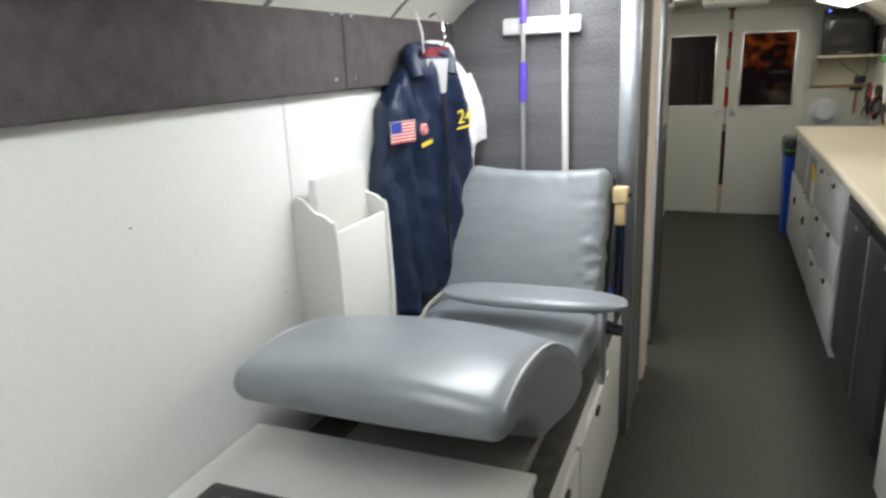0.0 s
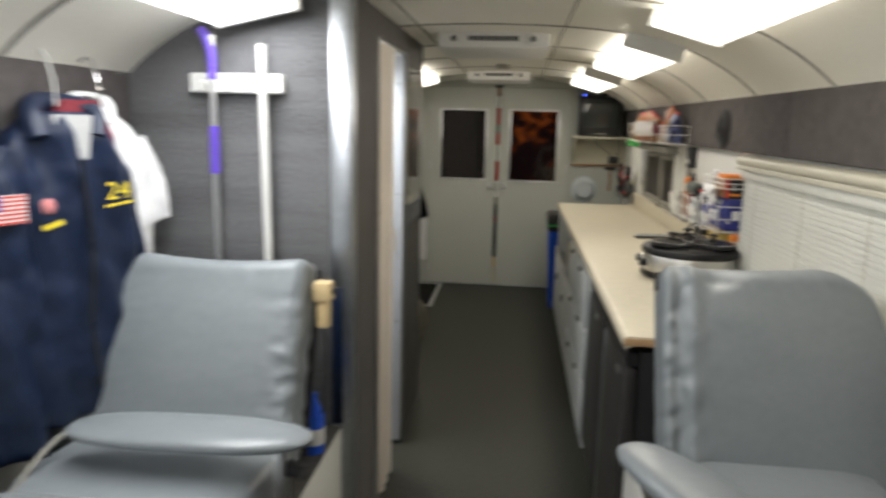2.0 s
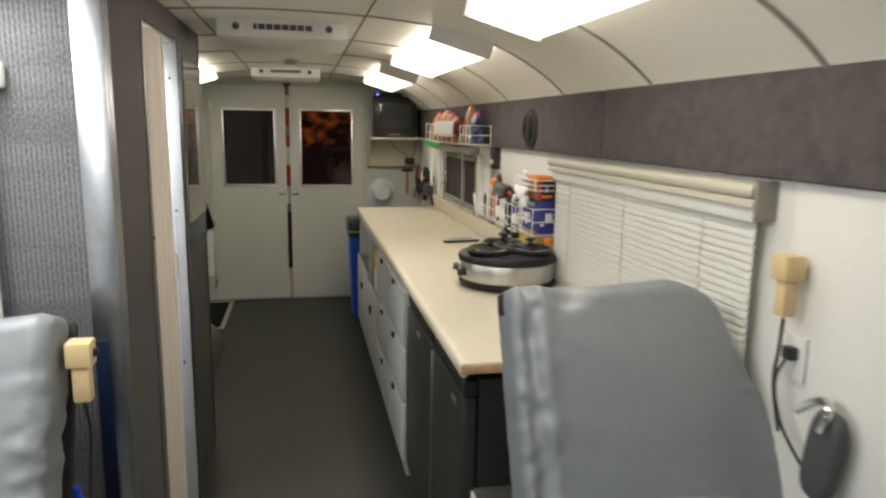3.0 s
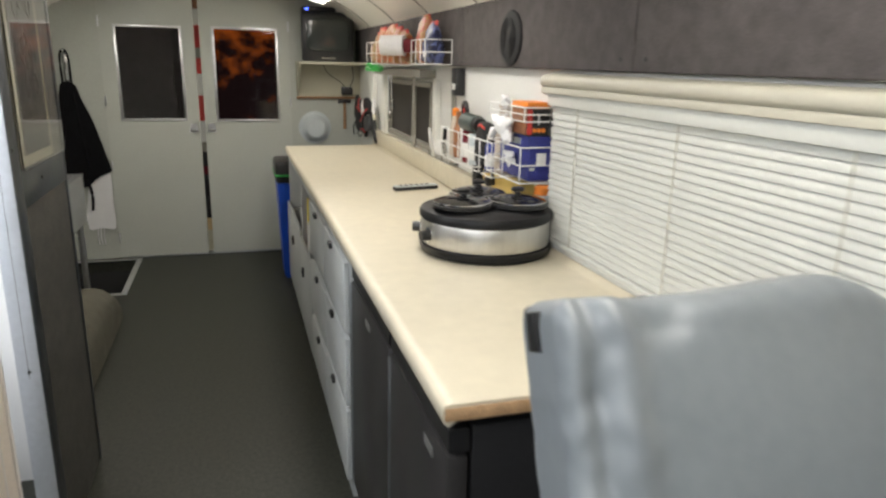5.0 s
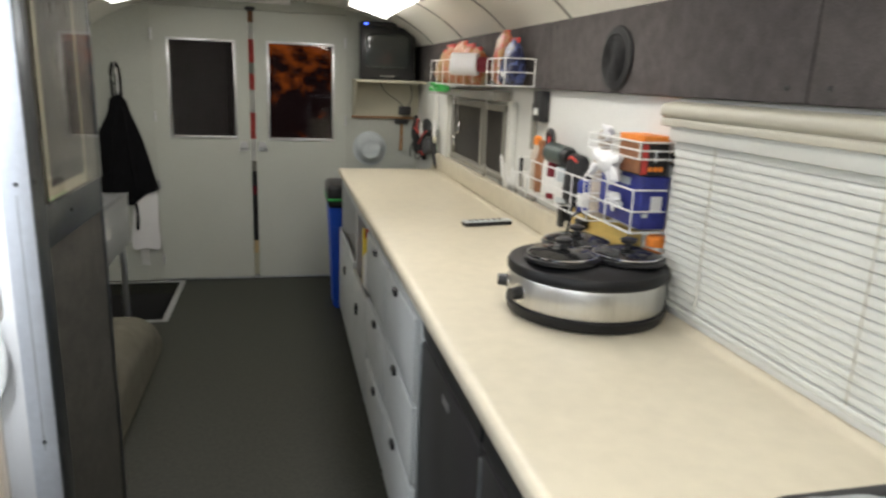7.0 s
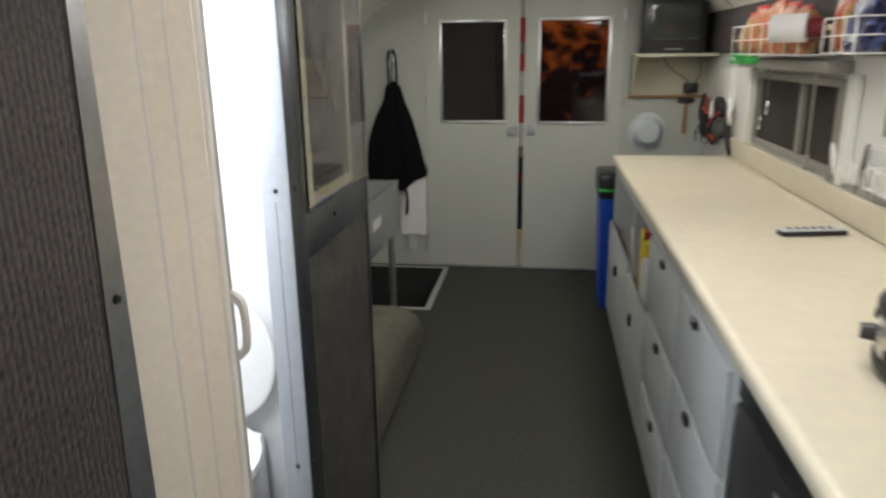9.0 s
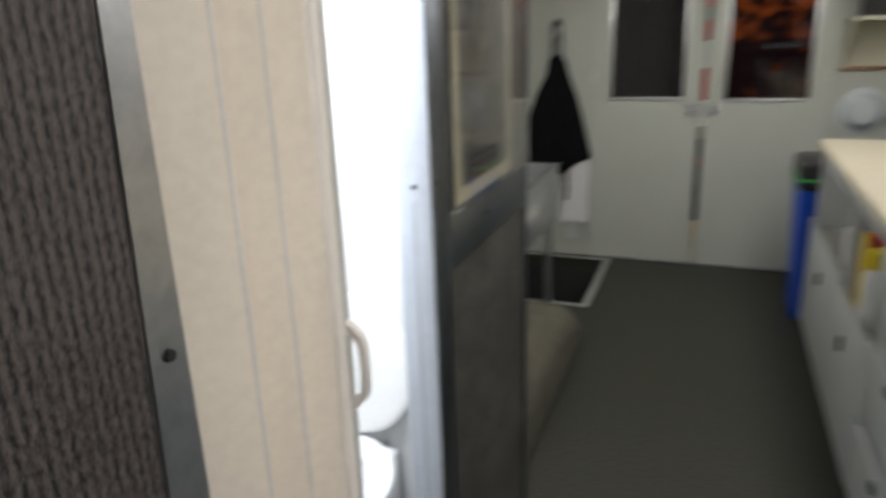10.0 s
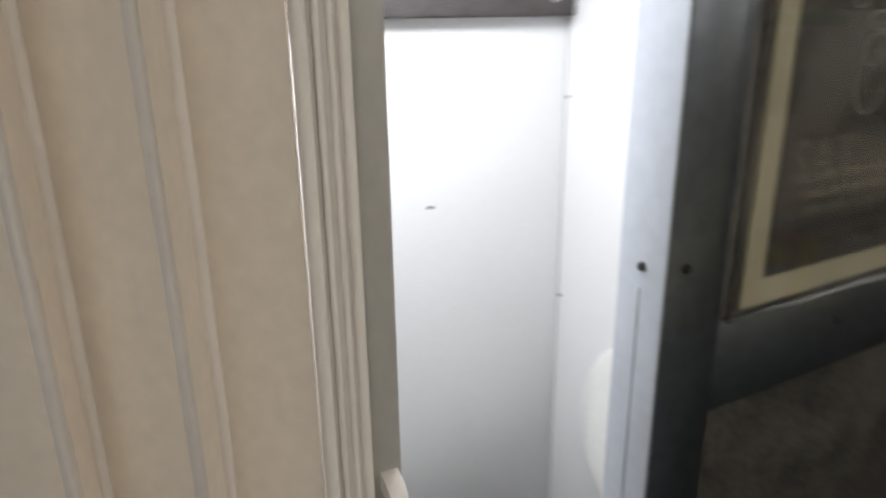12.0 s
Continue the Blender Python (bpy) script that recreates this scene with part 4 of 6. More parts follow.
# ---- blind over the side window ----
BY0, BY1 = 2.735, 4.045
blind = thing("window_blind", (1.96, BY0, 0.98), "closed ivory slatted blind with a cream valance above the worktop", "window blind")
part("valance", plate(smooth_line([(1.934, 1.388), (1.929, 1.394), (1.931, 1.404), (1.934, 1.408), (1.926, 1.414), (1.924, 1.426), (1.929, 1.438), (1.942, 1.443), (1.982, 1.443), (1.982, 1.388)], 3), Matrix(((1, 0, 0, 0), (0, 0, 1, BY0), (0, 1, 0, 0), (0, 0, 0, 1))), BY1 - BY0 + 0.03), VALANCE, blind, "rounded cream valance")
part("head_rail", box(1.938, 1.98, BY0 + 0.01, BY1, 1.354, 1.3875, 0.002), BLIND, blind)
n_slats = 20
for k in range(n_slats):
    z = 1.347 - k * 0.0196
    # a thin bowed slat, its lower edge standing out over the next one
    face = [(1.9585 - 0.0080 * i / 6 - 0.0027 * math.sin(math.pi * i / 6), z + 0.0112 - 0.0224 * i / 6) for i in range(7)]
    bm = plate(face + [(x + 0.0009, zz - 0.0002) for x, zz in face[::-1]], Matrix(((1, 0, 0, 0), (0, 0, 1, BY0 + 0.012), (0, 1, 0, 0), (0, 0, 0, 1))), BY1 - BY0 - 0.024)
    part("slat", bm, BLIND, blind, sharp=60)
part("bottom_rail", box(1.942, 1.975, BY0 + 0.012, BY1 - 0.012, 0.946, 0.960, 0.005), BLIND, blind)
for yy in (2.95, 3.40, 3.86):
    part("cord", rod((1.9440, yy, 0.960), (1.9440, yy, 1.36), 0.0013, segs=6), VALANCE, blind)
part("end_bracket", box(1.93, 1.983, BY0 - 0.012, BY0 - 0.001, 1.36, 1.45, 0.002), SEAM, blind)
structure("window_sill", box(1.952, XR - 0.001, BY0, BY1 + 0.02, 0.927, 0.9455, 0.004), WHITE, "white sill under the slatted blind")

# ---- worktop and units ----
CX0, CY0, CY1 = 1.348, 3.13, 6.857
prof = [(CX0 + 0.012, CT - 0.042), (CX0 + 0.003, CT - 0.035), (CX0, CT - 0.024), (CX0 + 0.001, CT - 0.010), (CX0 + 0.006, CT - 0.002), (CX0 + 0.016, CT + 0.001), (CX0 + 0.03, CT), (1.925, CT), (1.945, CT + 0.004), (1.955, CT + 0.016), (1.984, CT + 0.016), (1.984, CT - 0.03), (CX0 + 0.03, CT - 0.03)]
top = thing("worktop", ((CX0 + XR) / 2, CY0, CT), "long cream laminate worktop with a rolled front edge", "worktop")
part("top", plate(prof, Matrix(((1, 0, 0, 0), (0, 0, 1, CY0), (0, 1, 0, 0), (0, 0, 0, 1))), CY1 - CY0), COUNTER, top, sharp=60)
part("end_edge", box(CX0 + 0.005, 1.98, CY0 - 0.004, CY0 - 0.0005, CT - 0.030, CT - 0.006, 0.001), COUNTER_EDGE, top, "bare chipboard end")
part("splashback", box(1.945, 1.984, 4.32, CY1, CT + 0.017, 1.022, 0.006), COUNTER, top)


def fridge(y0, y1, badge_y):
    t = thing("mini_fridge", (1.65, (y0 + y1) / 2, 0), "dark steel under-counter fridge with a black top trim", "fridge", "under-counter fridges")
    part("cabinet", box(1.41, 1.95, y0 + 0.006, y1 - 0.006, 0.02, 0.855, 0.006), BLACK_PL, t)
    d = part("door", box(1.362, 1.405, y0 + 0.006, y1 - 0.006, 0.06, 0.80, 0.010), FRIDGE_FRONT, t, "dark brushed steel door")
    part("badge", box(1.360, 1.3625, badge_y - 0.03, badge_y + 0.03, 0.748, 0.768, 0.0005), ALU, d, "small silver badge")
    part("top_trim", extrude_yz([(y0 + 0.008, 0.806), (y1 - 0.008, 0.806), (y1 - 0.008, 0.852), (y0 + 0.008, 0.852)], 1.366, 1.405, 0.006), BLACK_PL, t)
    part("kick_plate", box(1.40, 1.43, y0 + 0.01, y1 - 0.01, 0.0, 0.06), BLACK_MATTE, t)
    part("door_edge", box(1.358, 1.366, y1 - 0.022, y1 - 0.007, 0.07, 0.79, 0.003), STEEL_TRIM, d)


fridge(3.138, 3.625, 3.26)
fridge(3.63, 4.20, 3.90)

FX = 1.362


def latch(parent, y, z, tall=False):
    l = part("latch", box(FX - 0.030, FX - 0.016, y - (0.012 if tall else 0.022), y + (0.012 if tall else 0.022), z - (0.026 if tall else 0.012), z + (0.026 if tall else 0.010), 0.003), BLACK_PL, parent, "dark metal latch")
    part("keeper", rod((FX - 0.033, y, z + 0.004), (FX - 0.022, y, z + 0.004), 0.006, segs=10), DARK_PAD, l)


def drawer_unit(y0, y1, latch_y, fronts):
    t = thing("drawer_unit", (1.65, (y0 + y1) / 2, 0), "grey-white drawer unit with dark latches under the worktop", "drawer unit", "units under the worktop")
    part("body", box(FX, 1.94, y0, y1, 0.0, 0.866, 0.002), CAB_WHITE, t)
    for z0, z1 in fronts:
        f = part("drawer_front", box(FX - 0.018, FX - 0.001, y0 + 0.012, y1 - 0.012, z0, z1, 0.004), CAB_WHITE, t)
        latch(f, latch_y, z1 - 0.012)


drawer_unit(4.205, 4.755, 4.505, ((0.605, 0.850), (0.345, 0.588), (0.06, 0.328)))
drawer_unit(4.757, 5.305, 4.99, ((0.605, 0.850), (0.330, 0.565), (0.06, 0.285)))


def cubby_unit(y0, y1, ztop, latch_y, latch_z):
    t = thing("cupboard_unit", (1.65, (y0 + y1) / 2, 0), "grey-white cupboard with an open shelf above its door", "cupboard", "units under the worktop")
    s = part("carcass", box(FX, 1.94, y0, y0 + 0.018, 0, 0.866, 0.001), CAB_WHITE, t)
    part("carcass", box(FX, 1.94, y1 - 0.018, y1, 0, 0.866, 0.001), CAB_WHITE, t)
    part("shelf", box(FX + 0.002, 1.92, y0 + 0.018, y1 - 0.018, ztop - 0.06, ztop - 0.045), CAB_INSIDE, t)
    part("back", box(1.92, 1.94, y0 + 0.018, y1 - 0.018, 0.0, 0.866), CAB_INSIDE, t)
    part("header", box(FX, FX + 0.018, y0 + 0.018, y1 - 0.018, 0.835, 0.866), CAB_WHITE, t)
    d = part("door", box(FX - 0.018, FX - 0.001, y0 + 0.006, y1 - 0.006, 0.05, ztop, 0.004), CAB_WHITE, t)
    latch(d, latch_y, latch_z, True)
    part("kick_plate", box(FX + 0.02, FX + 0.035, y0 + 0.018, y1 - 0.018, 0, 0.06), CAB_INSIDE, t)


cubby_unit(5.307, 5.87, 0.53, 5.66, 0.385)
cubby_unit(5.872, 6.74, 0.56, 6.29, 0.40)
yb = thing("bleach_bottle", (1.45, 5.42, 0.485), "white bottle with a yellow cap in the open shelf", "bottle")
part("bottle", lathe([(0.04, 0), (0.042, 0.02), (0.042, 0.17), (0.028, 0.20)], (1.405, 5.60, 0.485), 20), WHITE, yb)
part("cap", lathe([(0.036, 0.20), (0.036, 0.255), (0.028, 0.262)], (1.405, 5.60, 0.485), 16), YELLOW, yb)
rb = thing("snack_box", (1.5, 5.56, 0.485), "red carton with a yellow edge in the open shelf", "box")
part("carton", box(1.385, 1.56, 5.69, 5.76, 0.486, 0.76, 0.002), RED, rb)
part("carton_edge", box(1.380, 1.3845, 5.685, 5.765, 0.486, 0.765, 0.001), YELLOW, rb, "yellow printed edge")
jar = thing("storage_tub", (1.5, 6.1, 0.515), "cloudy plastic tub in the open shelf", "tub")
part("tub", lathe([(0.07, 0), (0.08, 0.02), (0.085, 0.14), (0.088, 0.15)], (1.47, 6.12, 0.516), 24), WHITE, jar)

# bin at the worktop's far end
bn = thing("waste_bin", (1.42, 7.0, 0), "slim blue plastic bin lined with a black bag", "bin")
bx0, bx1, by0, by1 = 1.285, 1.58, 6.765, 7.09
bm = bmesh.new()
lo = [(bx0 + 0.03, by0 + 0.03), (bx1 - 0.03, by0 + 0.03), (bx1 - 0.03, by1 - 0.03), (bx0 + 0.03, by1 - 0.03)]
hi = [(bx0, by0), (bx1, by0), (bx1, by1), (bx0, by1)]
va, vb = [bm.verts.new((x, y, 0.0)) for x, y in lo], [bm.verts.new((x, y, 0.70)) for x, y in hi]
for k in range(4):
    bm.faces.new((va[k], va[(k + 1) % 4], vb[(k + 1) % 4], vb[k]))
bm.faces.new(va[::-1])
bm.faces.new(vb)
bmesh.ops.bevel(bm, geom=bm.edges[:], offset=0.012, segments=2, affect="EDGES")
part("bin_body", bm, BIN_BLUE, bn)
part("bag_rim", box(bx0 - 0.01, bx1 + 0.01, by0 - 0.01, by1 + 0.01, 0.665, 0.815, 0.03, segs=3), BLACK_PL, bn, "black bin bag folded over the rim")
part("bag_band", box(bx0 - 0.013, bx1 + 0.013, by0 - 0.013, by1 + 0.013, 0.715, 0.73, 0.004), GREEN, bn, "green elastic band")

# ---- things on the worktop ----
CKX, CKY = 1.765, 4.075
ck = thing("triple_slow_cooker", (CKX, CKY, CT), "round steel and black slow cooker with three glass-lidded pots", "slow cooker")
part("base", lathe([(0.175, 0.0), (0.198, 0.006), (0.203, 0.016), (0.203, 0.030), (0.198, 0.034)], (CKX, CKY, CT), 56), BLACK_ENAMEL, ck)
part("steel_band", lathe([(0.197, 0.034), (0.199, 0.040), (0.199, 0.100), (0.196, 0.106)], (CKX, CKY, CT), 64), STEEL_BAND, ck, "brushed stainless steel side band")
part("rim", lathe([(0.198, 0.106), (0.204, 0.111), (0.205, 0.124), (0.199, 0.134), (0.16, 0.1455), (0.01, 0.146)], (CKX, CKY, CT), 56), BLACK_ENAMEL, ck)
for a in (205, 325, 85):
    px_, py_ = CKX + 0.097 * math.cos(radians(a)), CKY + 0.097 * math.sin(radians(a))
    pot = part("pot_rim", lathe([(0.088, 0.146), (0.093, 0.150), (0.093, 0.158), (0.086, 0.160), (0.080, 0.152)], (px_, py_, CT), 40), BLACK_PL, ck)
    lid = part("lid", lathe([(0.086, 0.160), (0.084, 0.166), (0.060, 0.174), (0.03, 0.178), (0.005, 0.179)], (px_, py_, CT), 40), LID_GLASS, ck, "dark glass lid")
    part("lid_ring", lathe([(0.084, 0.1625), (0.0875, 0.163), (0.0875, 0.1655), (0.084, 0.166)], (px_, py_, CT), 40), CHROME, lid)
    part("lid_knob", lathe([(0.010, 0.178), (0.009, 0.188), (0.020, 0.192), (0.021, 0.200), (0.012, 0.204)], (px_, py_, CT), 20), BLACK_PL, lid)
for a in (127, 160, 193):
    dx, dy = math.cos(radians(a)), math.sin(radians(a))
    k_ = part("knob", rod((CKX + 0.198 * dx, CKY + 0.198 * dy, CT + 0.066), (CKX + 0.226 * dx, CKY + 0.226 * dy, CT + 0.066), 0.017, 0.015, 20), BLACK_PL, ck, "black control knob")
    part("knob_ring", rod((CKX + 0.197 * dx, CKY + 0.197 * dy, CT + 0.066), (CKX + 0.201 * dx, CKY + 0.201 * dy, CT + 0.066), 0.023, 0.023, 20), CHROME, k_)
part("power_cord", tube([(CKX + 0.10, CKY + 0.18, CT + 0.03), (CKX + 0.06, CKY + 0.26, CT + 0.10), (CKX + 0.05, CKY + 0.24, CT + 0.19), (CKX + 0.12, CKY + 0.30, CT + 0.20), (1.93, CKY + 0.38, CT + 0.16)], 0.004, 7), BLACK_PL, ck)

rem = thing("remote_control", (1.81, 5.12, CT), "slim dark grey remote control lying on the worktop", "remote control")
m = pose(1.81, 5.12, CT, 0, 0, 10)
part("lower_shell", box(-0.105, 0.105, -0.022, 0.022, 0.0005, 0.016, 0.005, m=m), BLACK_PL, rem)
part("upper_shell", box(-0.104, 0.104, -0.021, 0.021, 0.016, 0.022, 0.003, m=m), BOWL, rem, "silver grey face")
for i in range(6):
    for j in range(2):
        part("button", box(-0.08 + i * 0.026, -0.068 + i * 0.026, -0.011 + j * 0.014, -0.003 + j * 0.014, 0.022, 0.0245, 0.001, m=m), BLACK_PL, rem)

sb = thing("squeeze_bottle", (1.93, 3.99, CT), "clear bottle with an orange cap behind the cooker", "bottle")
part("bottle", lathe([(0.024, 0.0), (0.027, 0.01), (0.027, 0.13), (0.018, 0.15)], (1.952, 4.075, CT + 0.017), 18), BOWL, sb)
part("cap", lathe([(0.026, 0.15), (0.026, 0.172), (0.02, 0.178)], (1.952, 4.075, CT + 0.017), 16), ORANGE, sb)

ps = thing("power_strip", (1.95, 4.55, 1.0), "yellow power strip fixed above the worktop", "power strip")
part("strip_body", box(1.935, 1.984, 4.20, 4.58, 1.03, 1.085, 0.005), YELLOW_BOARD, ps)
pl = part("plug", box(1.90, 1.935, 4.44, 4.48, 1.04, 1.07, 0.006), BLACK_PL, ps, "black plug")
part("switch_plate", box(1.93, 1.984, 4.66, 4.69, 1.0, 1.12, 0.003), BLACK_PL, ps, "black bracket")

# ---- wire baskets ----
def wire_basket(y0, y1, z0, z1, x0, x1, label, n=6, group="white wire baskets"):
    t = thing("wire_basket", ((x0 + x1) / 2, (y0 + y1) / 2, z0), label, "wire basket", group)
    r = 0.0023
    for z in (z0, (z0 + z1) / 2, z1):
        part("hoop", tube([(x1, y0, z), (x0, y0, z)], r, 6), WHITE, t)
        part("hoop", tube([(x0, y0, z), (x0, y1, z)], r, 6), WHITE, t)
        part("hoop", tube([(x0, y1, z), (x1, y1, z)], r, 6), WHITE, t)
    for k in range(n + 1):
        y = y0 + (y1 - y0) * k / n
        part("upright", rod((x0, y, z0), (x0, y, z1), r, segs=6), WHITE, t)
        part("floor_wire", rod((x0, y, z0), (x1, y, z0), r, segs=6), WHITE, t)
    for y in (y0, y1):
        part("upright", rod((x1, y, z0), (x1, y, z1), r, segs=6), WHITE, t)
    return t


bxr = XR - 0.035
wire_basket(5.50, 6.39, 1.455, 1.575, 1.825, bxr, "white wire basket full of snack bags above the window", 6)
wire_basket(5.06, 5.30, 1.462, 1.565, 1.83, bxr, "white wire basket holding red and blue pouches", 3)
wire_basket(4.36, 4.99, 1.085, 1.205, 1.885, XR - 0.004, "white wire basket of bottles and tins above the worktop", 5)
wire_basket(4.06, 4.35, 1.115, 1.225, 1.865, XR - 0.004, "white wire basket holding a blue glove box", 2)
wire_basket(4.06, 4.36, 1.303, 1.345, 1.872, XR - 0.004, "white wire rack round an orange carton", 2)


def bag(x, y, z, w, h, d, material, lean, label, name="snack_bag", seal=0.012):
    t = thing(name, (x, y, z), label, "snack bag")
    pouch_bm = cushion(pose(x, y, z + h / 2, 0, lean, 0), d / 2, w / 2, h / 2, 0.42, 16)
    for v in pouch_bm.verts:
        rel = (v.co.z - z) / h
        v.co.x += (0.020 * noise.noise(v.co * 26) + 0.008 * noise.noise(v.co * 70)) * (1 if rel < 0.9 else 0.4)
        v.co.y += 0.012 * noise.noise(v.co * 22 + Vector((5, 0, 0)))
        v.co.z += 0.020 * noise.noise(Vector((v.co.y * 18, y, 3))) * max(0, rel)
        if rel > 0.55:
            v.co.x = x + (v.co.x - x) * (1 - 1.5 * (rel - 0.55))
    part("pouch", pouch_bm, material, t, sharp=60)
    part("top_seal", box(-0.004, 0.004, -w / 2 * 0.85, w / 2 * 0.85, h / 2 - seal, h / 2 + 0.008, 0.002, m=pose(x, y, z + h / 2, 0, lean, 0)), RED, t)


def film(name, a, b, c):
    """Printed foil: patches of three colours."""
    m = mat(name, a, 0.34, vary=0.1, scale=12, grain=50)
    nt = m.node_tree
    ramp = [n for n in nt.nodes if n.type == "VALTORGB"][0]
    cr = ramp.color_ramp
    cr.interpolation = "LINEAR"
    cr.elements[0].position, cr.elements[1].position = 0.0, 0.47
    cr.elements[0].color, cr.elements[1].color = (*a, 1), (*b, 1)
    cr.elements.new(0.56).color = (*c, 1)
    return m


FILM_A = film("printed_foil_tan", (0.24, 0.10, 0.035), (0.38, 0.20, 0.075), (0.40, 0.035, 0.025))
FILM_B = film("printed_foil_red", (0.32, 0.02, 0.015), (0.40, 0.11, 0.04), (0.42, 0.30, 0.16))
FILM_C = film("printed_foil_green", (0.06, 0.16, 0.04), (0.36, 0.27, 0.12), (0.36, 0.08, 0.03))
FILM_D = film("printed_foil_blue", (0.015, 0.035, 0.20), (0.012, 0.012, 0.03), (0.10, 0.13, 0.30))
bag(1.885, 6.30, 1.458, 0.15, 0.17, 0.08, FILM_C, 4, "green foil snack bag in the basket")
bag(1.88, 6.13, 1.458, 0.18, 0.19, 0.08, FILM_A, -3, "brown and red snack bag in the basket", seal=0.03)
bag(1.885, 5.95, 1.458, 0.18, 0.20, 0.07, FILM_B, 5, "red snack bag in the basket")
bag(1.88, 5.77, 1.458, 0.17, 0.18, 0.08, FILM_A, 2, "orange snack bag in the basket")
bag(1.885, 5.62, 1.458, 0.12, 0.16, 0.08, FILM_B, -4, "brown snack bag in the basket")
bag(1.882, 5.245, 1.465, 0.095, 0.205, 0.07, FILM_A, 3, "tan snack bag with a red top in the basket", seal=0.035)
bag(1.885, 5.125, 1.465, 0.11, 0.17, 0.07, FILM_D, 2, "dark blue juice pouch in the basket", "juice_pouch")
jw = bpy.data.curves.new("print_word", "FONT")
jw.body, jw.size, jw.extrude, jw.align_x = "Juice", 0.034, 0.0006, "CENTER"
jw.materials.append(WHITE)
jo = new("print_word", jw)
jo.parent = [o for o in scene.objects if o.name.startswith("juice_pouch")][0]
jo.matrix_basis = Matrix.Translation(-base_of(jo.parent)) @ pose(1.843, 5.115, 1.495, 90, 0, -90)
gar = thing("green_garland", (1.83, 6.2, 1.42), "bright green bead garland under the basket", "garland", kind="stuff")
gb = bmesh.new()
rng = random.Random(7)
for _ in range(70):
    bmesh.ops.create_icosphere(gb, subdivisions=1, radius=rng.uniform(0.005, 0.010), matrix=Matrix.Translation((rng.uniform(1.81, 1.86), rng.uniform(6.02, 6.38), rng.uniform(1.415, 1.452))))
part("beads", gb, GREEN, gar)

roll = thing("paper_towel_roll", (1.80, 5.75, 1.60), "white paper towel roll on a horizontal holder", "paper towel")
rr_ = bmesh.new()
part("paper", rod((1.735, 5.512, 1.545), (1.835, 5.455, 1.545), 0.047, segs=32, bm=rr_), SHIRT, roll)
part("core", rod((1.836, 5.4545, 1.545), (1.880, 5.429, 1.545), 0.032, segs=20), MAROON, roll, "dark red holder end")
part("holder_arm", tube([(1.725, 5.518, 1.545), (1.80, 5.475, 1.545), (1.952, 5.388, 1.545)], 0.009, 8), CHROME, roll)

# glove boxes, bottles and tins in the lower baskets
gbx = thing("glove_box_blue", (1.925, 4.2, 1.12), "blue carton of disposable gloves in a wire basket", "carton")
part("carton", box(1.903, 1.979, 4.085, 4.325, 1.118, 1.256, 0.003), BOX_BLUE, gbx)
part("printed_panel", box(1.930, 1.962, 4.0835, 4.0848, 1.165, 1.205), WHITE, gbx, "white printed panel")
part("printed_bar", box(1.908, 1.925, 4.0838, 4.0848, 1.150, 1.160), BOWL, gbx, "pale print")
part("side_print", box(1.9018, 1.9028, 4.15, 4.28, 1.225, 1.245), BOWL, gbx, "pale print")


def glove(parent, x, y, z, size, seedv):
    """A crumpled glove: palm and splayed fingers in one soft mesh."""
    g = cushion(pose(x, y, z), 0.42 * size, 0.95 * size, 0.60 * size, 0.9, 10)
    r_ = random.Random(seedv)
    for k in range(5):
        a = (2.75, 3.7, 4.5, 5.5, 0.45)[k] + r_.uniform(-0.2, 0.2)
        ln = size * r_.uniform(0.7, 1.05)
        c_ = (x - 0.2 * size + r_.uniform(-0.2, 0.2) * size, y + ln * 1.25 * math.cos(a), z + ln * 0.75 * math.sin(a))
        cushion(pose(c_[0], c_[1], c_[2], math.degrees(a) - 90), 0.24 * size, 0.24 * size, 0.55 * size, 0.85, 8, bm=g)
    for v in g.verts:
        v.co += 0.12 * size * Vector((noise.noise(v.co * 60), noise.noise(v.co * 60 + Vector((7, 0, 0))), noise.noise(v.co * 60 + Vector((0, 7, 0)))))
    return part("glove", g, SHIRT, parent, "crumpled white glove pulled out")


glove(gbx, 1.892, 4.21, 1.180, 0.030, 2)
gb2 = thing("glove_box_orange", (1.925, 4.15, 1.257), "orange and black carton of gloves above the blue one", "carton")
part("carton", box(1.893, 1.968, 4.085, 4.21, 1.2575, 1.340, 0.003), BLACK_PL, gb2)
part("carton_top", box(1.892, 1.969, 4.084, 4.211, 1.340, 1.359, 0.002), ORANGE, gb2)
part("printed_band", box(1.893, 1.909, 4.0832, 4.0848, 1.262, 1.338), RED, gb2, "red-orange printed band")
part("side_band", box(1.8915, 1.8928, 4.09, 4.205, 1.262, 1.338), BROWN, gb2, "brown printed side")
for xx in (1.918, 1.933, 1.948):
    part("printed_spot", rod((xx, 4.0848, 1.275), (xx, 4.0832, 1.275), 0.0068, segs=16), ORANGE, gb2)
part("printed_mark", box(1.928, 1.934, 4.0835, 4.0848, 1.292, 1.322), BOWL, gb2)
glove(gb2, 1.872, 4.225, 1.278, 0.052, 5)
glove(gb2, 1.925, 4.345, 1.352, 0.026, 9)
blk = thing("black_clip", (1.975, 4.075, 1.31), "small black clip on the wire rack", "clip")
part("clip_body", box(1.9685, 1.983, 4.062, 4.083, 1.287, 1.322, 0.003), BLACK_PL, blk)


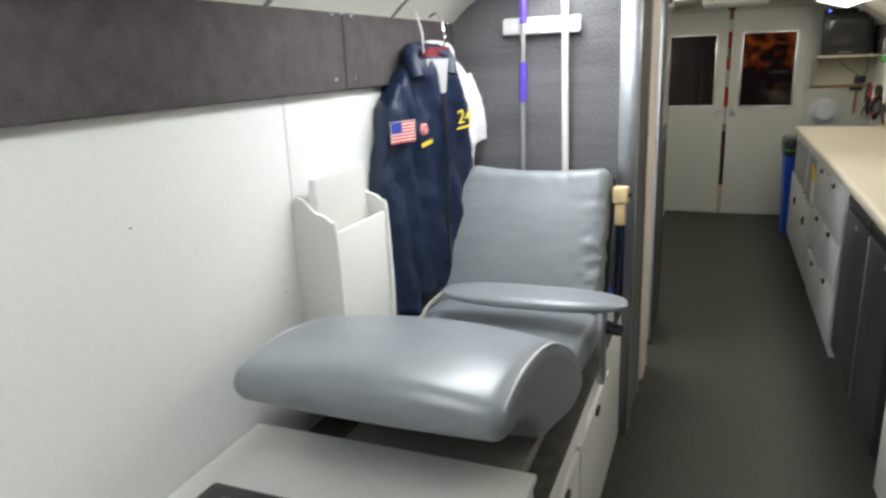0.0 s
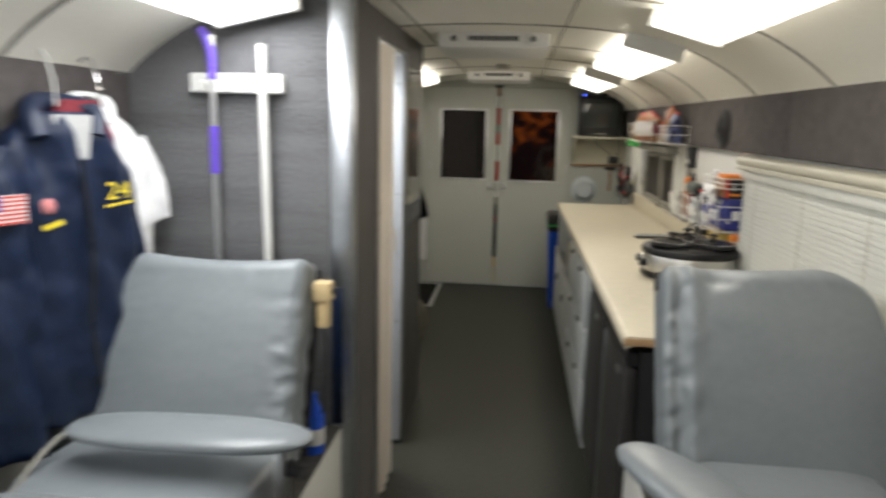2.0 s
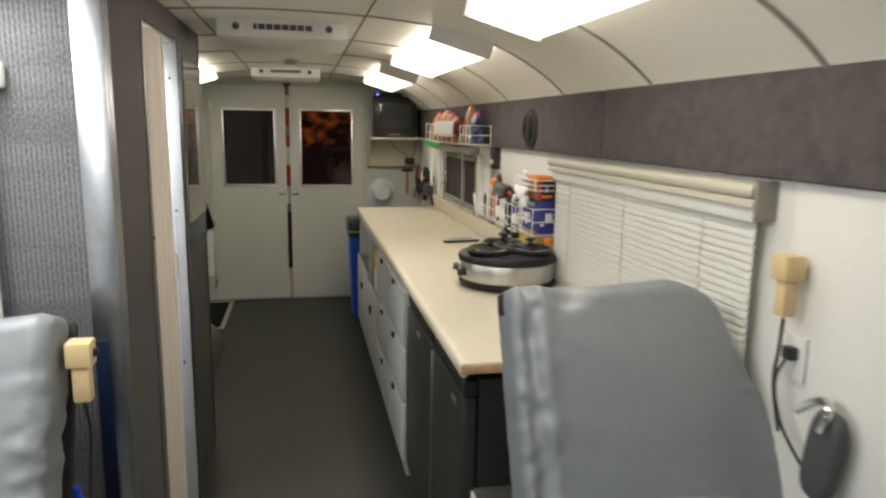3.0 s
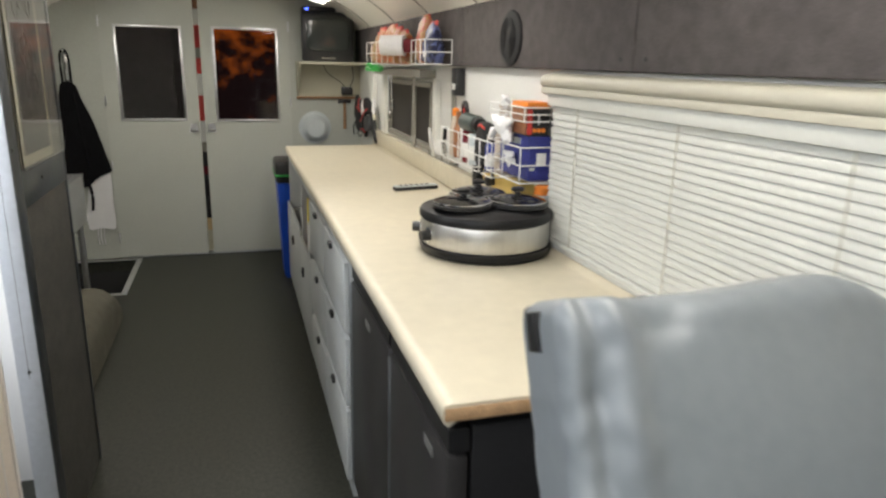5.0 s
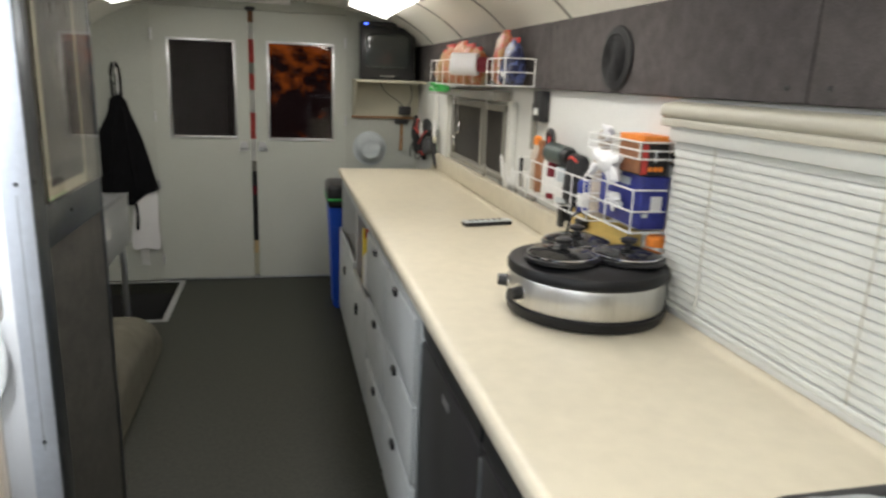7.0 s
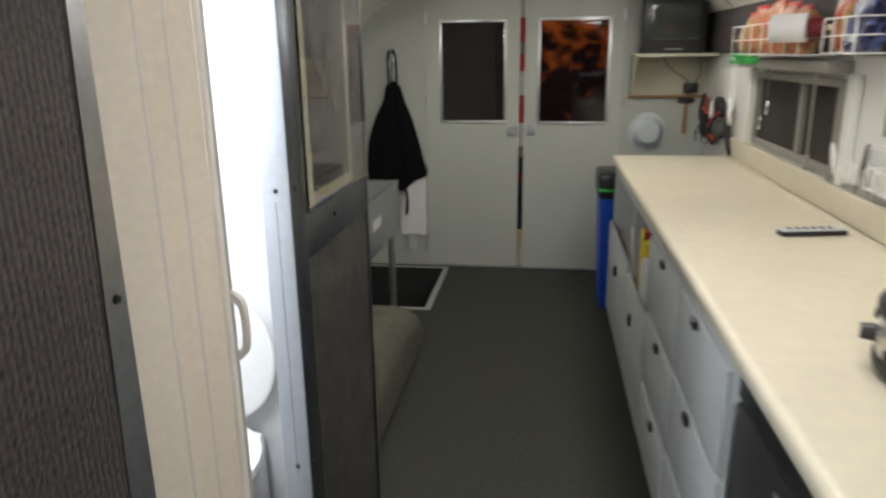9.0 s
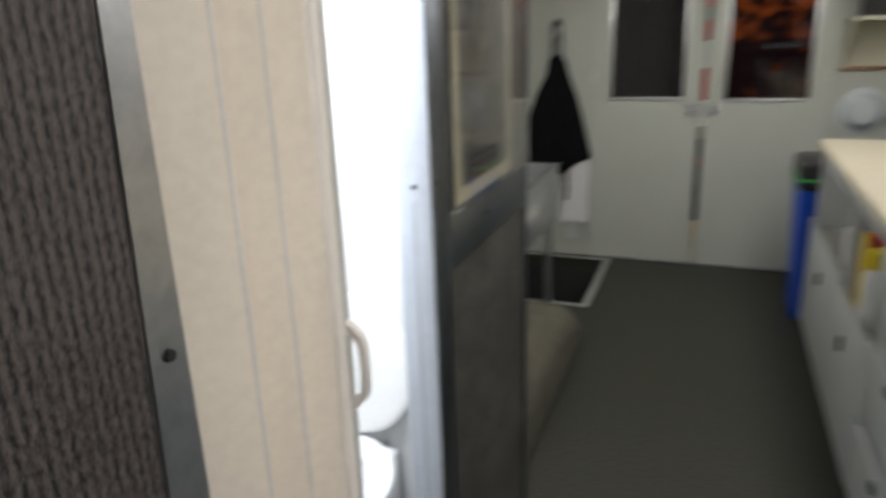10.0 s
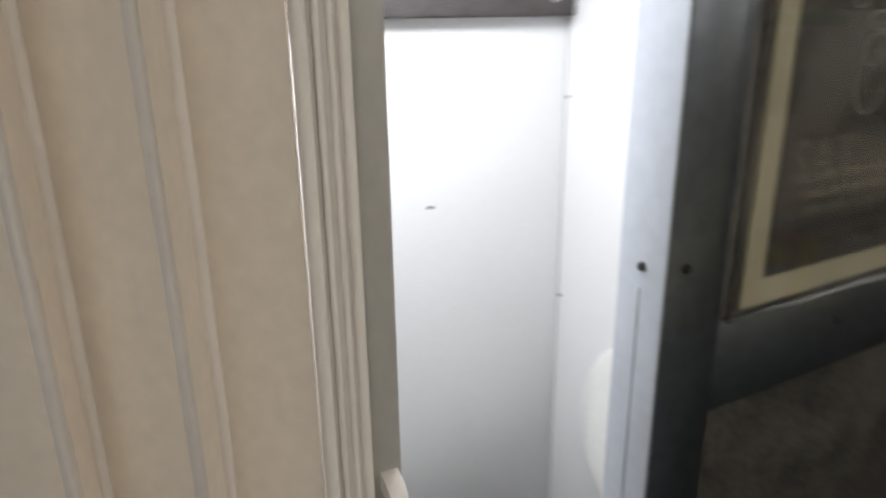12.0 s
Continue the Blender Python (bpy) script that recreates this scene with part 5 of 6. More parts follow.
def bottle(x, y, z, r, h, body, cap, label, neck=0.5):
    t = thing("condiment_bottle", (x, y, z), label, "bottle")
    part("bottle", lathe([(r * 0.9, 0), (r, 0.01), (r, h * 0.62), (r * neck, h * 0.78), (r * neck, h * 0.84)], (x, y, z), 18), body, t)
    part("cap", lathe([(r * neck * 1.15, h * 0.84), (r * neck * 1.1, h * 0.97), (r * 0.2, h)], (x, y, z), 14), cap, t)


bottle(1.935, 4.935, 1.088, 0.024, 0.20, CLEAR_PL, ORANGE, "tan sauce bottle with an orange cap", 0.6)
bottle(1.930, 4.875, 1.088, 0.022, 0.19, BROWN, BROWN, "brown sauce bottle with a brown cap")
bottle(1.940, 4.820, 1.088, 0.020, 0.21, WHITE, RED, "white bottle with a red cap")
bottle(1.945, 4.405, 1.088, 0.030, 0.265, CLEAR_PL, CLEAR_PL, "cloudy squeeze bottle with a cloudy nozzle", 0.6)
op = thing("can_opener", (1.945, 4.80, 1.20), "black can opener standing among the bottles", "can opener")
part("grip", tube([(1.94, 4.78, 1.20), (1.935, 4.79, 1.29), (1.935, 4.81, 1.315), (1.937, 4.84, 1.30), (1.94, 4.835, 1.24)], 0.010, 8), BLACK_PL, op)
part("blade", box(1.934, 1.938, 4.795, 4.825, 1.235, 1.285, 0.001), BOWL, op, "pale metal blade")
for y, r0, h, mm, lab in ((4.735, 0.032, 0.125, MAROON, "dark red tin in the basket"), (4.660, 0.034, 0.118, BOWL, "pale tin with a dark lid in the basket"), (4.475, 0.030, 0.10, BLUE, "blue tin in the basket")):
    t = thing("tin", (1.935, y, 1.088), lab, "tin")
    part("tin_body", lathe([(r0 - 0.002, 0), (r0, 0.004), (r0, h - 0.006), (r0 - 0.002, h)], (1.935, y, 1.088), 20), mm, t)
    part("tin_label", lathe([(r0 + 0.0002, 0.02), (r0 + 0.0006, 0.022), (r0 + 0.0006, h * 0.6), (r0 + 0.0002, h * 0.6 + 0.002)], (1.935, y, 1.088), 20), WHITE, t)
gt = thing("green_canister", (1.93, 4.70, 1.245), "dark green canister lying across the tins", "canister")
part("canister_body", rod((1.925, 4.765, 1.246), (1.930, 4.635, 1.243), 0.036, 0.034, 22), TAUPE, gt)
part("canister_lid", rod((1.930, 4.634, 1.243), (1.931, 4.610, 1.242), 0.031, 0.027, 20), BLACK_PL, gt)
dp = thing("dark_pouch", (1.94, 4.57, 1.09), "black and red zip pouch bulging from the basket", "pouch")
dpb = cushion(pose(1.938, 4.57, 1.175, 0, 4, 0), 0.030, 0.055, 0.085, 0.6, 14)
for v in dpb.verts:
    v.co += 0.012 * Vector((noise.noise(v.co * 40), noise.noise(v.co * 40 + Vector((5, 0, 0))), noise.noise(v.co * 30 + Vector((0, 5, 0)))))
part("pouch_body", dpb, BLACK_MATTE, dp)
part("zip", tube([(1.918, 4.53, 1.238), (1.914, 4.57, 1.250), (1.918, 4.60, 1.240)], 0.004, 7), RED, dp, "red zip edge")

# knives and tools on the wall
rack = thing("knife_rack", (1.97, 5.25, 1.0), "white and black handled knives standing at the splashback", "knife rack")
part("rack_bar", box(1.962, 1.984, 5.03, 5.47, 1.023, 1.040, 0.003), SEAM, rack)
# grips lean apart: top y, top z, foot y, foot z, colour
for ya, za, yb2, zb, mm in ((5.445, 1.160, 5.385, 1.052, WHITE), (5.345, 1.130, 5.330, 1.050, WHITE), (5.285, 1.122, 5.285, 1.046, WHITE), (5.240, 1.118, 5.245, 1.046, WHITE), (5.170, 1.190, 5.185, 1.080, BLACK_PL), (5.185, 1.120, 5.150, 1.050, SEAM), (5.095, 1.112, 5.105, 1.046, WHITE)):
    tilt = math.degrees(math.atan2(yb2 - ya, za - zb))
    part("knife_handle", cushion(pose(1.960, (ya + yb2) / 2, (za + zb) / 2, tilt), 0.008, 0.0105, math.hypot(ya - yb2, za - zb) / 2, 0.6, 10), mm, rack)
    part("blade", box(1.958, 1.961, yb2 - 0.011, yb2 + 0.011, 1.0235, zb + 0.006), STEEL, rack)

# far window with its frame
w1 = thing("window_1", (XR, 5.96, 1.03), "dark sliding side window in a grey metal frame", "window", kind="structure")
fy0, fy1, fz0, fz1 = WIN
for a in ((fy0, fy1, fz0, fz0 + 0.03), (fy0, fy1, fz1 - 0.03, fz1), (fy0, fy0 + 0.03, fz0 + 0.03, fz1 - 0.03), (fy1 - 0.03, fy1, fz0 + 0.03, fz1 - 0.03), (5.82, 5.855, fz0 + 0.03, fz1 - 0.03)):
    part("window_frame", box(XR - 0.014, XR + 0.03, a[0], a[1], a[2], a[3], 0.003), SEAM, w1)
for a, b in ((fy0 + 0.03, 5.82), (5.855, fy1 - 0.03)):
    part("pane", box(XR + 0.006, XR + 0.010, a, b, fz0 + 0.03, fz1 - 0.03), DARK_PANE, w1, "mottled opaque dark brown pane")
part("header", box(1.90, XR - 0.001, 5.42, 6.55, 1.395, 1.435, 0.004), SEAM, w1, "grey window header rail")
for y in (5.325, 6.50):
    part("side_trim", box(XR - 0.03, XR - 0.001, y, y + 0.055, 1.025, 1.395, 0.004), WHITE_LAM, w1)
for y, ln, mm in ((6.10, 0.22, CHROME), (6.02, 0.15, CHROME), (5.50, 0.30, SEAM)):
    u = thing("hanging_utensil", (1.90, y, 1.40), "steel kitchen utensil hanging from the window header", "utensil", "hanging utensils")
    part("shaft", rod((1.895, y, 1.40), (1.90, y, 1.40 - ln), 0.004, segs=8), mm, u)
    part("head", cushion(pose(1.90, y, 1.385 - ln), 0.008, 0.022, 0.03, 0.9, 8), mm, u)
sp = thing("grey_spatula", (1.96, 5.10, 1.3), "grey fish slice hanging on the side wall", "spatula")
part("blade", box(1.972, 1.978, 5.075, 5.125, 1.22, 1.40, 0.002), SEAM, sp)
so = thing("wall_phone", (1.96, 5.02, 1.40), "small black device on the side wall under the band", "wall device")
part("device_body", box(1.945, 1.984, 4.965, 5.045, 1.335, 1.45, 0.006), BLACK_PL, so)
part("device_button", box(1.942, 1.945, 4.985, 5.025, 1.36, 1.385, 0.001), WHITE, so)

spk = thing("wall_speaker", (1.95, 4.385, 1.555), "round black speaker grille on the padded band", "speaker")
g = bmesh.new()
part("grille_ring", lathe([(0.060, 0.0), (0.088, 0.0), (0.091, 0.005), (0.087, 0.011), (0.074, 0.014), (0.01, 0.017)], (0, 0, 0), 40, bm=g), BLACK_MATTE, spk)
grille = spk.children[0]
grille.data.transform(Matrix.Translation((base_of(spk))))
grille.data.transform(Matrix.Translation((0.003, 0, 0)) @ Matrix.Rotation(radians(-90), 4, "Y"))
for k in range(5):
    part("grille_slot", tube([(1.9355, 4.385 + (0.018 + 0.012 * k) * math.cos(a), 1.555 + (0.018 + 0.012 * k) * math.sin(a)) for a in [2 * math.pi * j / 16 for j in range(17)]], 0.0018, 5), BLACK_MATTE, spk)

# ---- far corner: television, bowl, tools ----
shelf = thing("tv_shelf", (1.73, 7.43, 1.44), "cream painted wall shelf with a side bracket and back board", "shelf")
part("board", box(1.497, 1.983, 7.27, YR - 0.001, 1.440, 1.458, 0.002), CREAM_BOARD, shelf)
part("back_board", box(1.515, 1.983, YR - 0.014, YR - 0.001, 1.20, 1.439, 0.002), CREAM_BOARD, shelf)
part("bracket", plate([(7.29, 1.439), (YR - 0.015, 1.439), (YR - 0.015, 1.20)], Matrix(((0, 0, 1, 1.50), (1, 0, 0, 0), (0, 1, 0, 0), (0, 0, 0, 1))), 0.014), CREAM_BOARD, shelf)
part("lower_lip", box(1.497, 1.983, YR - 0.03, YR - 0.001, 1.185, 1.199, 0.002), WOOD, shelf)
tv = thing("crt_television", (1.71, 7.4, 1.458), "small black tube television standing on the wall shelf", "television")
part("front_case", box(1.525, 1.895, 7.28, 7.35, 1.46, 1.80, 0.012), BLACK_PL, tv)
bm = bmesh.new()
va = [bm.verts.new((x, 7.35, z)) for x, z in ((1.535, 1.47), (1.885, 1.47), (1.885, 1.79), (1.535, 1.79))]
vb = [bm.verts.new((x, 7.555, z)) for x, z in ((1.61, 1.47), (1.81, 1.47), (1.81, 1.69), (1.61, 1.69))]
for k in range(4):
    bm.faces.new((va[k], va[(k + 1) % 4], vb[(k + 1) % 4], vb[k]))
bm.faces.new(va[::-1])
bm.faces.new(vb)
part("rear_case", bm, BLACK_PL, tv)
part("screen", cushion(pose(1.71, 7.282, 1.645), 0.155, 0.016, 0.115, 0.35, 16), SCREEN, tv, "dark curved glass screen")
part("control_strip", box(1.66, 1.76, 7.275, 7.281, 1.478, 1.488), SEAM, tv)
sbx = thing("converter_box", (1.62, 7.40, 1.80), "thin black box with a blue light on the television", "set-top box")
part("box_body", box(1.535, 1.77, 7.30, 7.46, 1.801, 1.835, 0.004), BLACK_PL, sbx)
part("indicator", box(1.555, 1.575, 7.297, 7.3005, 1.813, 1.823), LED_BLUE, sbx, "lit blue indicator")
bo = thing("hanging_bowl", (1.63, YR - 0.03, 0.965), "pale enamel mixing bowl hung on the rear wall", "bowl")
b_ = lathe([(0.03, 0.0), (0.06, 0.002), (0.085, -0.02), (0.100, -0.055), (0.122, -0.060), (0.124, -0.056), (0.104, -0.050), (0.09, -0.012), (0.064, 0.010), (0.01, 0.010)], (0, 0, 0), 40)
bmesh.ops.transform(b_, matrix=pose(1.63, YR - 0.062, 0.965, 90), verts=b_.verts)
part("bowl_shell", b_, BOWL, bo)
ham = thing("hammer", (1.86, YR - 0.01, 1.05), "wooden-handled hammer hung on the rear wall", "hammer")
part("handle", rod((1.86, YR - 0.014, 0.955), (1.862, YR - 0.014, 1.15), 0.013, 0.010, 10), WOOD, ham)
part("head", box(1.81, 1.91, YR - 0.028, YR - 0.001, 1.15, 1.18, 0.006), BLACK_PL, ham)
adp = thing("power_adapter", (1.877, YR - 0.03, 1.25), "black power adapter with cable under the television shelf", "power adapter")
part("adapter_body", box(1.835, 1.92, YR - 0.065, YR - 0.015, 1.215, 1.275, 0.006), BLACK_PL, adp)
part("cable", tube([(1.86, YR - 0.04, 1.275), (1.83, YR - 0.03, 1.31), (1.74, YR - 0.03, 1.37), (1.70, YR - 0.03, 1.435)], 0.003, 6), BLACK_PL, adp)
part("cable", tube([(1.90, YR - 0.04, 1.275), (1.93, YR - 0.03, 1.34), (1.92, YR - 0.03, 1.43)], 0.003, 6), BLACK_PL, adp)
pouch = thing("tool_pouch", (1.95, 7.30, 1.0), "black and red tool pouch stuffed with cables on the wall", "tool pouch")
part("pouch_body", cushion(pose(1.952, 7.22, 1.055, 0, 6, 14), 0.028, 0.12, 0.095, 0.6, 12), BLACK_MATTE, pouch)
part("side_pocket", cushion(pose(1.940, 7.34, 1.11, 12, 0, 10), 0.026, 0.075, 0.075, 0.6, 10), BLACK_MATTE, pouch)
part("strap", tube([(1.93, 7.13, 1.10), (1.915, 7.2, 1.125), (1.918, 7.33, 1.135)], 0.008, 8), RED, pouch, "red strap")
for py_, pz_, tl, mm_ in ((7.12, 1.14, 10, WHITE), (7.19, 1.15, -14, BLACK_PL), (7.25, 1.155, 8, RED), (7.30, 1.175, -22, BLACK_PL), (7.37, 1.17, 16, BLACK_PL), (7.12, 1.03, 24, BLACK_PL)):
    part("tool_handle", cushion(pose(1.925, py_, pz_, tl), 0.012, 0.015, 0.055, 0.6, 8), mm_, pouch)
part("cable", tube([(1.93, 7.36, 1.06), (1.905, 7.40, 0.99), (1.91, 7.42, 0.925)], 0.005, 7), BLACK_PL, pouch)
part("cable", tube([(1.93, 7.28, 1.0), (1.91, 7.25, 0.95), (1.92, 7.18, 0.935), (1.93, 7.14, 0.98)], 0.004, 7), BLACK_PL, pouch)
part("white_glove", cushion(pose(1.945, 6.80, 1.170, 8), 0.012, 0.028, 0.060, 0.7, 10), SHIRT, pouch, "white work glove tucked in the pouch")
part("glove_cuff", cushion(pose(1.945, 6.79, 1.105, 8), 0.012, 0.026, 0.020, 0.6, 8), CREAM_BOARD, pouch)
part("hanging_strap", tube([(1.955, 6.84, 1.16), (1.940, 6.80, 1.08), (1.945, 6.74, 0.98), (1.950, 6.70, 0.945)], 0.020, 8), BLACK_MATTE, pouch, "black webbing strap")
part("upper_roll", cushion(pose(1.940, 6.98, 1.165, 20), 0.030, 0.085, 0.045, 0.7, 12), BLACK_MATTE, pouch)
part("mesh_pocket", cushion(pose(1.940, 6.98, 1.045, -8), 0.026, 0.095, 0.055, 0.6, 12), DARK_PAD, pouch)
part("strap", tube([(1.905, 7.10, 1.05), (1.900, 6.98, 1.105), (1.905, 6.86, 1.15)], 0.006, 8), RED, pouch, "red strap")
part("strap", tube([(1.905, 7.12, 0.985), (1.900, 7.02, 1.005), (1.905, 6.93, 0.99)], 0.005, 8), RED, pouch, "red strap")
part("lower_flap", cushion(pose(1.955, 7.16, 0.975, -15), 0.016, 0.035, 0.045, 0.6, 8), BLACK_MATTE, pouch)
stf = structure("trim_corner_board", box(1.955, 1.984, 6.87, 7.10, 1.0, 1.38, 0.003), WHITE_LAM, "white board in the corner by the window")


# ---- treatment chairs ----
def leg_pad(profile, x0, x1, r, puff, n=36):
    """A (y, z) outline drawn out along x as a stuffed pad: rounded ends, the upper face swelling to the middle."""
    bm = bmesh.new()
    pts = smooth_line(profile, 3)
    k = len(pts)
    area = sum(pts[i][0] * pts[(i + 1) % k][1] - pts[(i + 1) % k][0] * pts[i][1] for i in range(k))
    sign = -1 if area > 0 else 1
    nor = []
    for i in range(k):
        d = (Vector(pts[(i + 1) % k]) - Vector(pts[i - 1])).normalized()
        nor.append(Vector((-d.y, d.x)) * sign)
    rings = []
    for j in range(n + 1):
        u = -math.cos(math.pi * j / n)
        x = (x0 + x1) / 2 + u * (x1 - x0) / 2
        e = min(x - x0, x1 - x)
        ins = r - math.sqrt(max(0.0, r * r - (r - e) ** 2)) if e < r else 0.0
        row = []
        for p, m in zip(pts, nor):
            swell = puff * (1 - u * u) * max(0.0, m.y) + 0.35 * puff * (1 - u * u) * max(0.0, -m.x)
            q = Vector(p) + m * (swell - ins)
            row.append(bm.verts.new((x, q.x, q.y)))
        rings.append(row)
    for a, b in zip(rings, rings[1:]):
        for i in range(k):
            bm.faces.new((a[i], a[(i + 1) % k], b[(i + 1) % k], b[i]))
    bm.faces.new(rings[0][::-1])
    bm.faces.new(rings[-1])
    return bm


def chair(side_x0, side_x1, y_off, z_off, label, wall_side, narrow, lean, back_y, inset):
    """A padded recliner facing the front of the bus; x0..x1 is its width."""
    c = thing("recliner_chair", ((side_x0 + side_x1) / 2, 2.3 + y_off, 0.56 + z_off), label, "recliner", "padded recliners")
    xc, hw = (side_x0 + side_x1) / 2, (side_x1 - side_x0) / 2

    def sh(pts):
        return [(y + y_off, z + z_off) for y, z in pts]

    leg_top = [(1.560, 0.862), (1.528, 0.885), (1.522, 0.915), (1.545, 0.942), (1.60, 0.953), (1.70, 0.953), (1.82, 0.938), (1.91, 0.915), (1.99, 0.884), (2.06, 0.850), (2.15, 0.800), (2.24, 0.732), (2.30, 0.690), (2.335, 0.64), (2.31, 0.60), (2.22, 0.592), (2.10, 0.620), (1.98, 0.660), (1.88, 0.690), (1.80, 0.735), (1.73, 0.805), (1.65, 0.852)]
    leg = part("leg_rest", leg_pad(sh(leg_top), side_x0, side_x1, 0.030, 0.030), VINYL, c, sharp=70)
    edge = [(1.560, 0.880), (1.548, 0.905), (1.565, 0.928), (1.70, 0.938), (1.82, 0.924), (1.91, 0.902), (1.99, 0.872), (2.06, 0.838), (2.15, 0.788), (2.24, 0.718), (2.30, 0.665)]
    for xx in (side_x0 + 0.009, side_x1 - 0.009):
        part("piping", tube([(xx, y + y_off, z + z_off + 0.009) for y, z in edge], 0.0042, 8), PIPING, leg, "pale grey piping")
    part("seat", cushion(pose(xc, 2.53 + y_off, 0.655 + z_off, -4), hw - 0.01, 0.24, 0.075, 0.4, 22, puff=0.0), VINYL, c)
    bm_pose = pose(xc + inset / 2, back_y + y_off, 0.89 + z_off, lean)
    pad = padded_block(bm_pose, hw - 0.015 - abs(inset) / 2, 0.074, 0.292, 0.036, 60, 0.017 if wall_side < 0 else 0.007, 0.22, (-hw * 0.45, 0.262) if wall_side > 0 else None)
    inv = bm_pose.inverted()
    for v in pad.verts:
        q = inv @ v.co
        if q.z > 0:
            q.z -= 0.022 * (q.z / 0.292) * (1 - min(1, (q.x / hw) ** 2))
            v.co = bm_pose @ q
        if q.x * wall_side > 0:
            q.x += q.x / hw * ((0.30 if wall_side < 0 else 0.17) * (0.5 - 0.5 * q.z / 0.292) - narrow)
            v.co = bm_pose @ q
        if wall_side > 0:
            u, w = q.x / hw, q.z / 0.292
            # rounded shoulder by the wall, a gathered seam down the aisle side
            q.z -= 0.075 * max(0.0, u - 0.45) ** 2 / 0.30 * max(0.0, w)
            q.z += 0.012 * u * max(0.0, w)
            if q.y < 0:
                wob = 0.03 * noise.noise(Vector((0, 3, q.z * 7)))
                seam = math.exp(-((u + 0.80 + wob) / 0.055) ** 2) * (0.75 + 0.5 * noise.noise(Vector((1, 9, q.z * 16))))
                roll = math.exp(-((u + 0.66 + wob) / 0.07) ** 2)
                lumps = noise.noise(Vector((u * 5, 2, q.z * 15))) + 0.5 * noise.noise(Vector((u * 11, 6, q.z * 34)))
                q.y += 0.020 * seam - 0.007 * roll + 0.010 * lumps * math.exp(-((u + 0.74) / 0.22) ** 2)
            v.co = bm_pose @ q
    back = part("backrest", pad, VINYL_CREASED, c, "creased blue-grey vinyl backrest", sharp=80)
    part("back_shell", box(-hw + 0.03, hw - 0.03, 0.060, 0.085, -0.27, 0.27, 0.01, m=bm_pose), BLACK_MATTE, c)
    part("side_strap", box(-hw + 0.0105, -hw + 0.05, -0.006, 0.026, 0.212, 0.262, 0.003, m=bm_pose), BLACK_PL, back, "black webbing at the corner")
    part("frame", box(side_x0 + 0.06, side_x1 - 0.06, 1.75 + y_off, 2.72 + y_off, 0.562 + z_off, 0.60 + z_off, 0.004), SEAM, c, "dark steel seat frame")
    return c


CH1 = (-0.165, 0.440)
c1 = chair(CH1[0], CH1[1], 0.0, 0.0, "blue-grey vinyl recliner with raised leg rest by the partition", -1, 0.03, -20, 2.80, 0.05)
arm = part("armrest", cushion(pose(0.25, 2.46, 0.822, 0, 0, 2), 0.295, 0.085, 0.024, 0.75, 20), VINYL, c1, "padded armrest swung across the seat")
part("armrest_post", box(0.455, 0.480, 2.46, 2.50, 0.55, 0.80, 0.005), STEEL, c1)
kn = part("clamp_knob", rod((0.48, 2.49, 0.735), (0.525, 2.47, 0.735), 0.021, 0.017, 16), BLACK_PL, c1, "black clamp knob")
part("armrest_loop", tube([(-0.06, 2.50, 0.80), (-0.09, 2.42, 0.77), (-0.10, 2.30, 0.70), (-0.06, 2.25, 0.66)], 0.007, 8), SEAM, c1, "bent grey support bar")

CH2 = (1.365, 1.885)
c2 = chair(CH2[0], CH2[1], 0.03, 0.045, "blue-grey vinyl recliner standing at the worktop's end", 1, -0.03, -22, 2.725, 0.0)
part("armrest", cushion(pose(1.395, 2.16, 0.885, 0, 0, -62), 0.30, 0.078, 0.026, 0.75, 20), VINYL, c2, "padded armrest turned towards the aisle")
part("armrest_post", box(1.335, 1.36, 2.40, 2.44, 0.60, 0.87, 0.005), STEEL, c2)
part("armrest_folded", cushion(pose(1.945, 2.46, 0.92, 8), 0.022, 0.042, 0.10, 0.6, 14), DARK_PAD, c2, "second armrest folded upright")
part("armrest_bracket", tube([(1.92, 2.45, 0.98), (1.925, 2.44, 1.02), (1.945, 2.48, 1.03), (1.93, 2.53, 0.99)], 0.010, 8), CHROME, c2)


def drawer_base(name, x0, x1, y0, y1, h, face_x, out, label, fronts):
    t = thing(name, ((x0 + x1) / 2, (y0 + y1) / 2, 0), label, "chair base", "chair bases")
    part("body", box(x0, x1, y0, y1, 0.0, h, 0.004), WHITE_LAM, t)
    part("top_cover", box(x0 + 0.004, x1 - 0.002, y0 + 0.004, y1 - 0.004, h, h + 0.006, 0.001), CARPET_LOW, t, "grey carpet covering")
    for a, b, za, zb in fronts:
        f = part("drawer_front", box(face_x, face_x + 0.016 * out, a, b, za, zb, 0.004), WHITE_LAM, t)
        part("latch", box(face_x + 0.016 * out, face_x + 0.026 * out, (a + b) / 2 - 0.02, (a + b) / 2 + 0.02, zb - 0.03, zb - 0.008, 0.003), BLACK_PL, f, "dark latch")
    return t


drawer_base("chair_base", XL + 0.002, 0.448, 1.735, 3.12, 0.545, 0.448, 1, "white base cabinet with drawers under the recliner", ((1.78, 2.15, 0.10, 0.50), (2.17, 2.68, 0.10, 0.50)))
drawer_base("chair_base", 1.365, XR - 0.008, 1.70, 3.04, 0.58, 1.365, -1, "white base cabinet under the recliner at the worktop", ((1.74, 2.20, 0.10, 0.52), (2.22, 2.80, 0.10, 0.52)))
fb = thing("storage_box", (0.08, 1.2, 0), "white laminate storage box in front of the recliner", "storage box")
part("carcass", box(XL + 0.002, 0.44, 0.80, 1.73, 0.0, 0.668, 0.004), WHITE_LAM, fb)
part("lid", box(XL + 0.002, 0.448, 0.795, 1.732, 0.669, 0.690, 0.005), WHITE_LAM, fb)
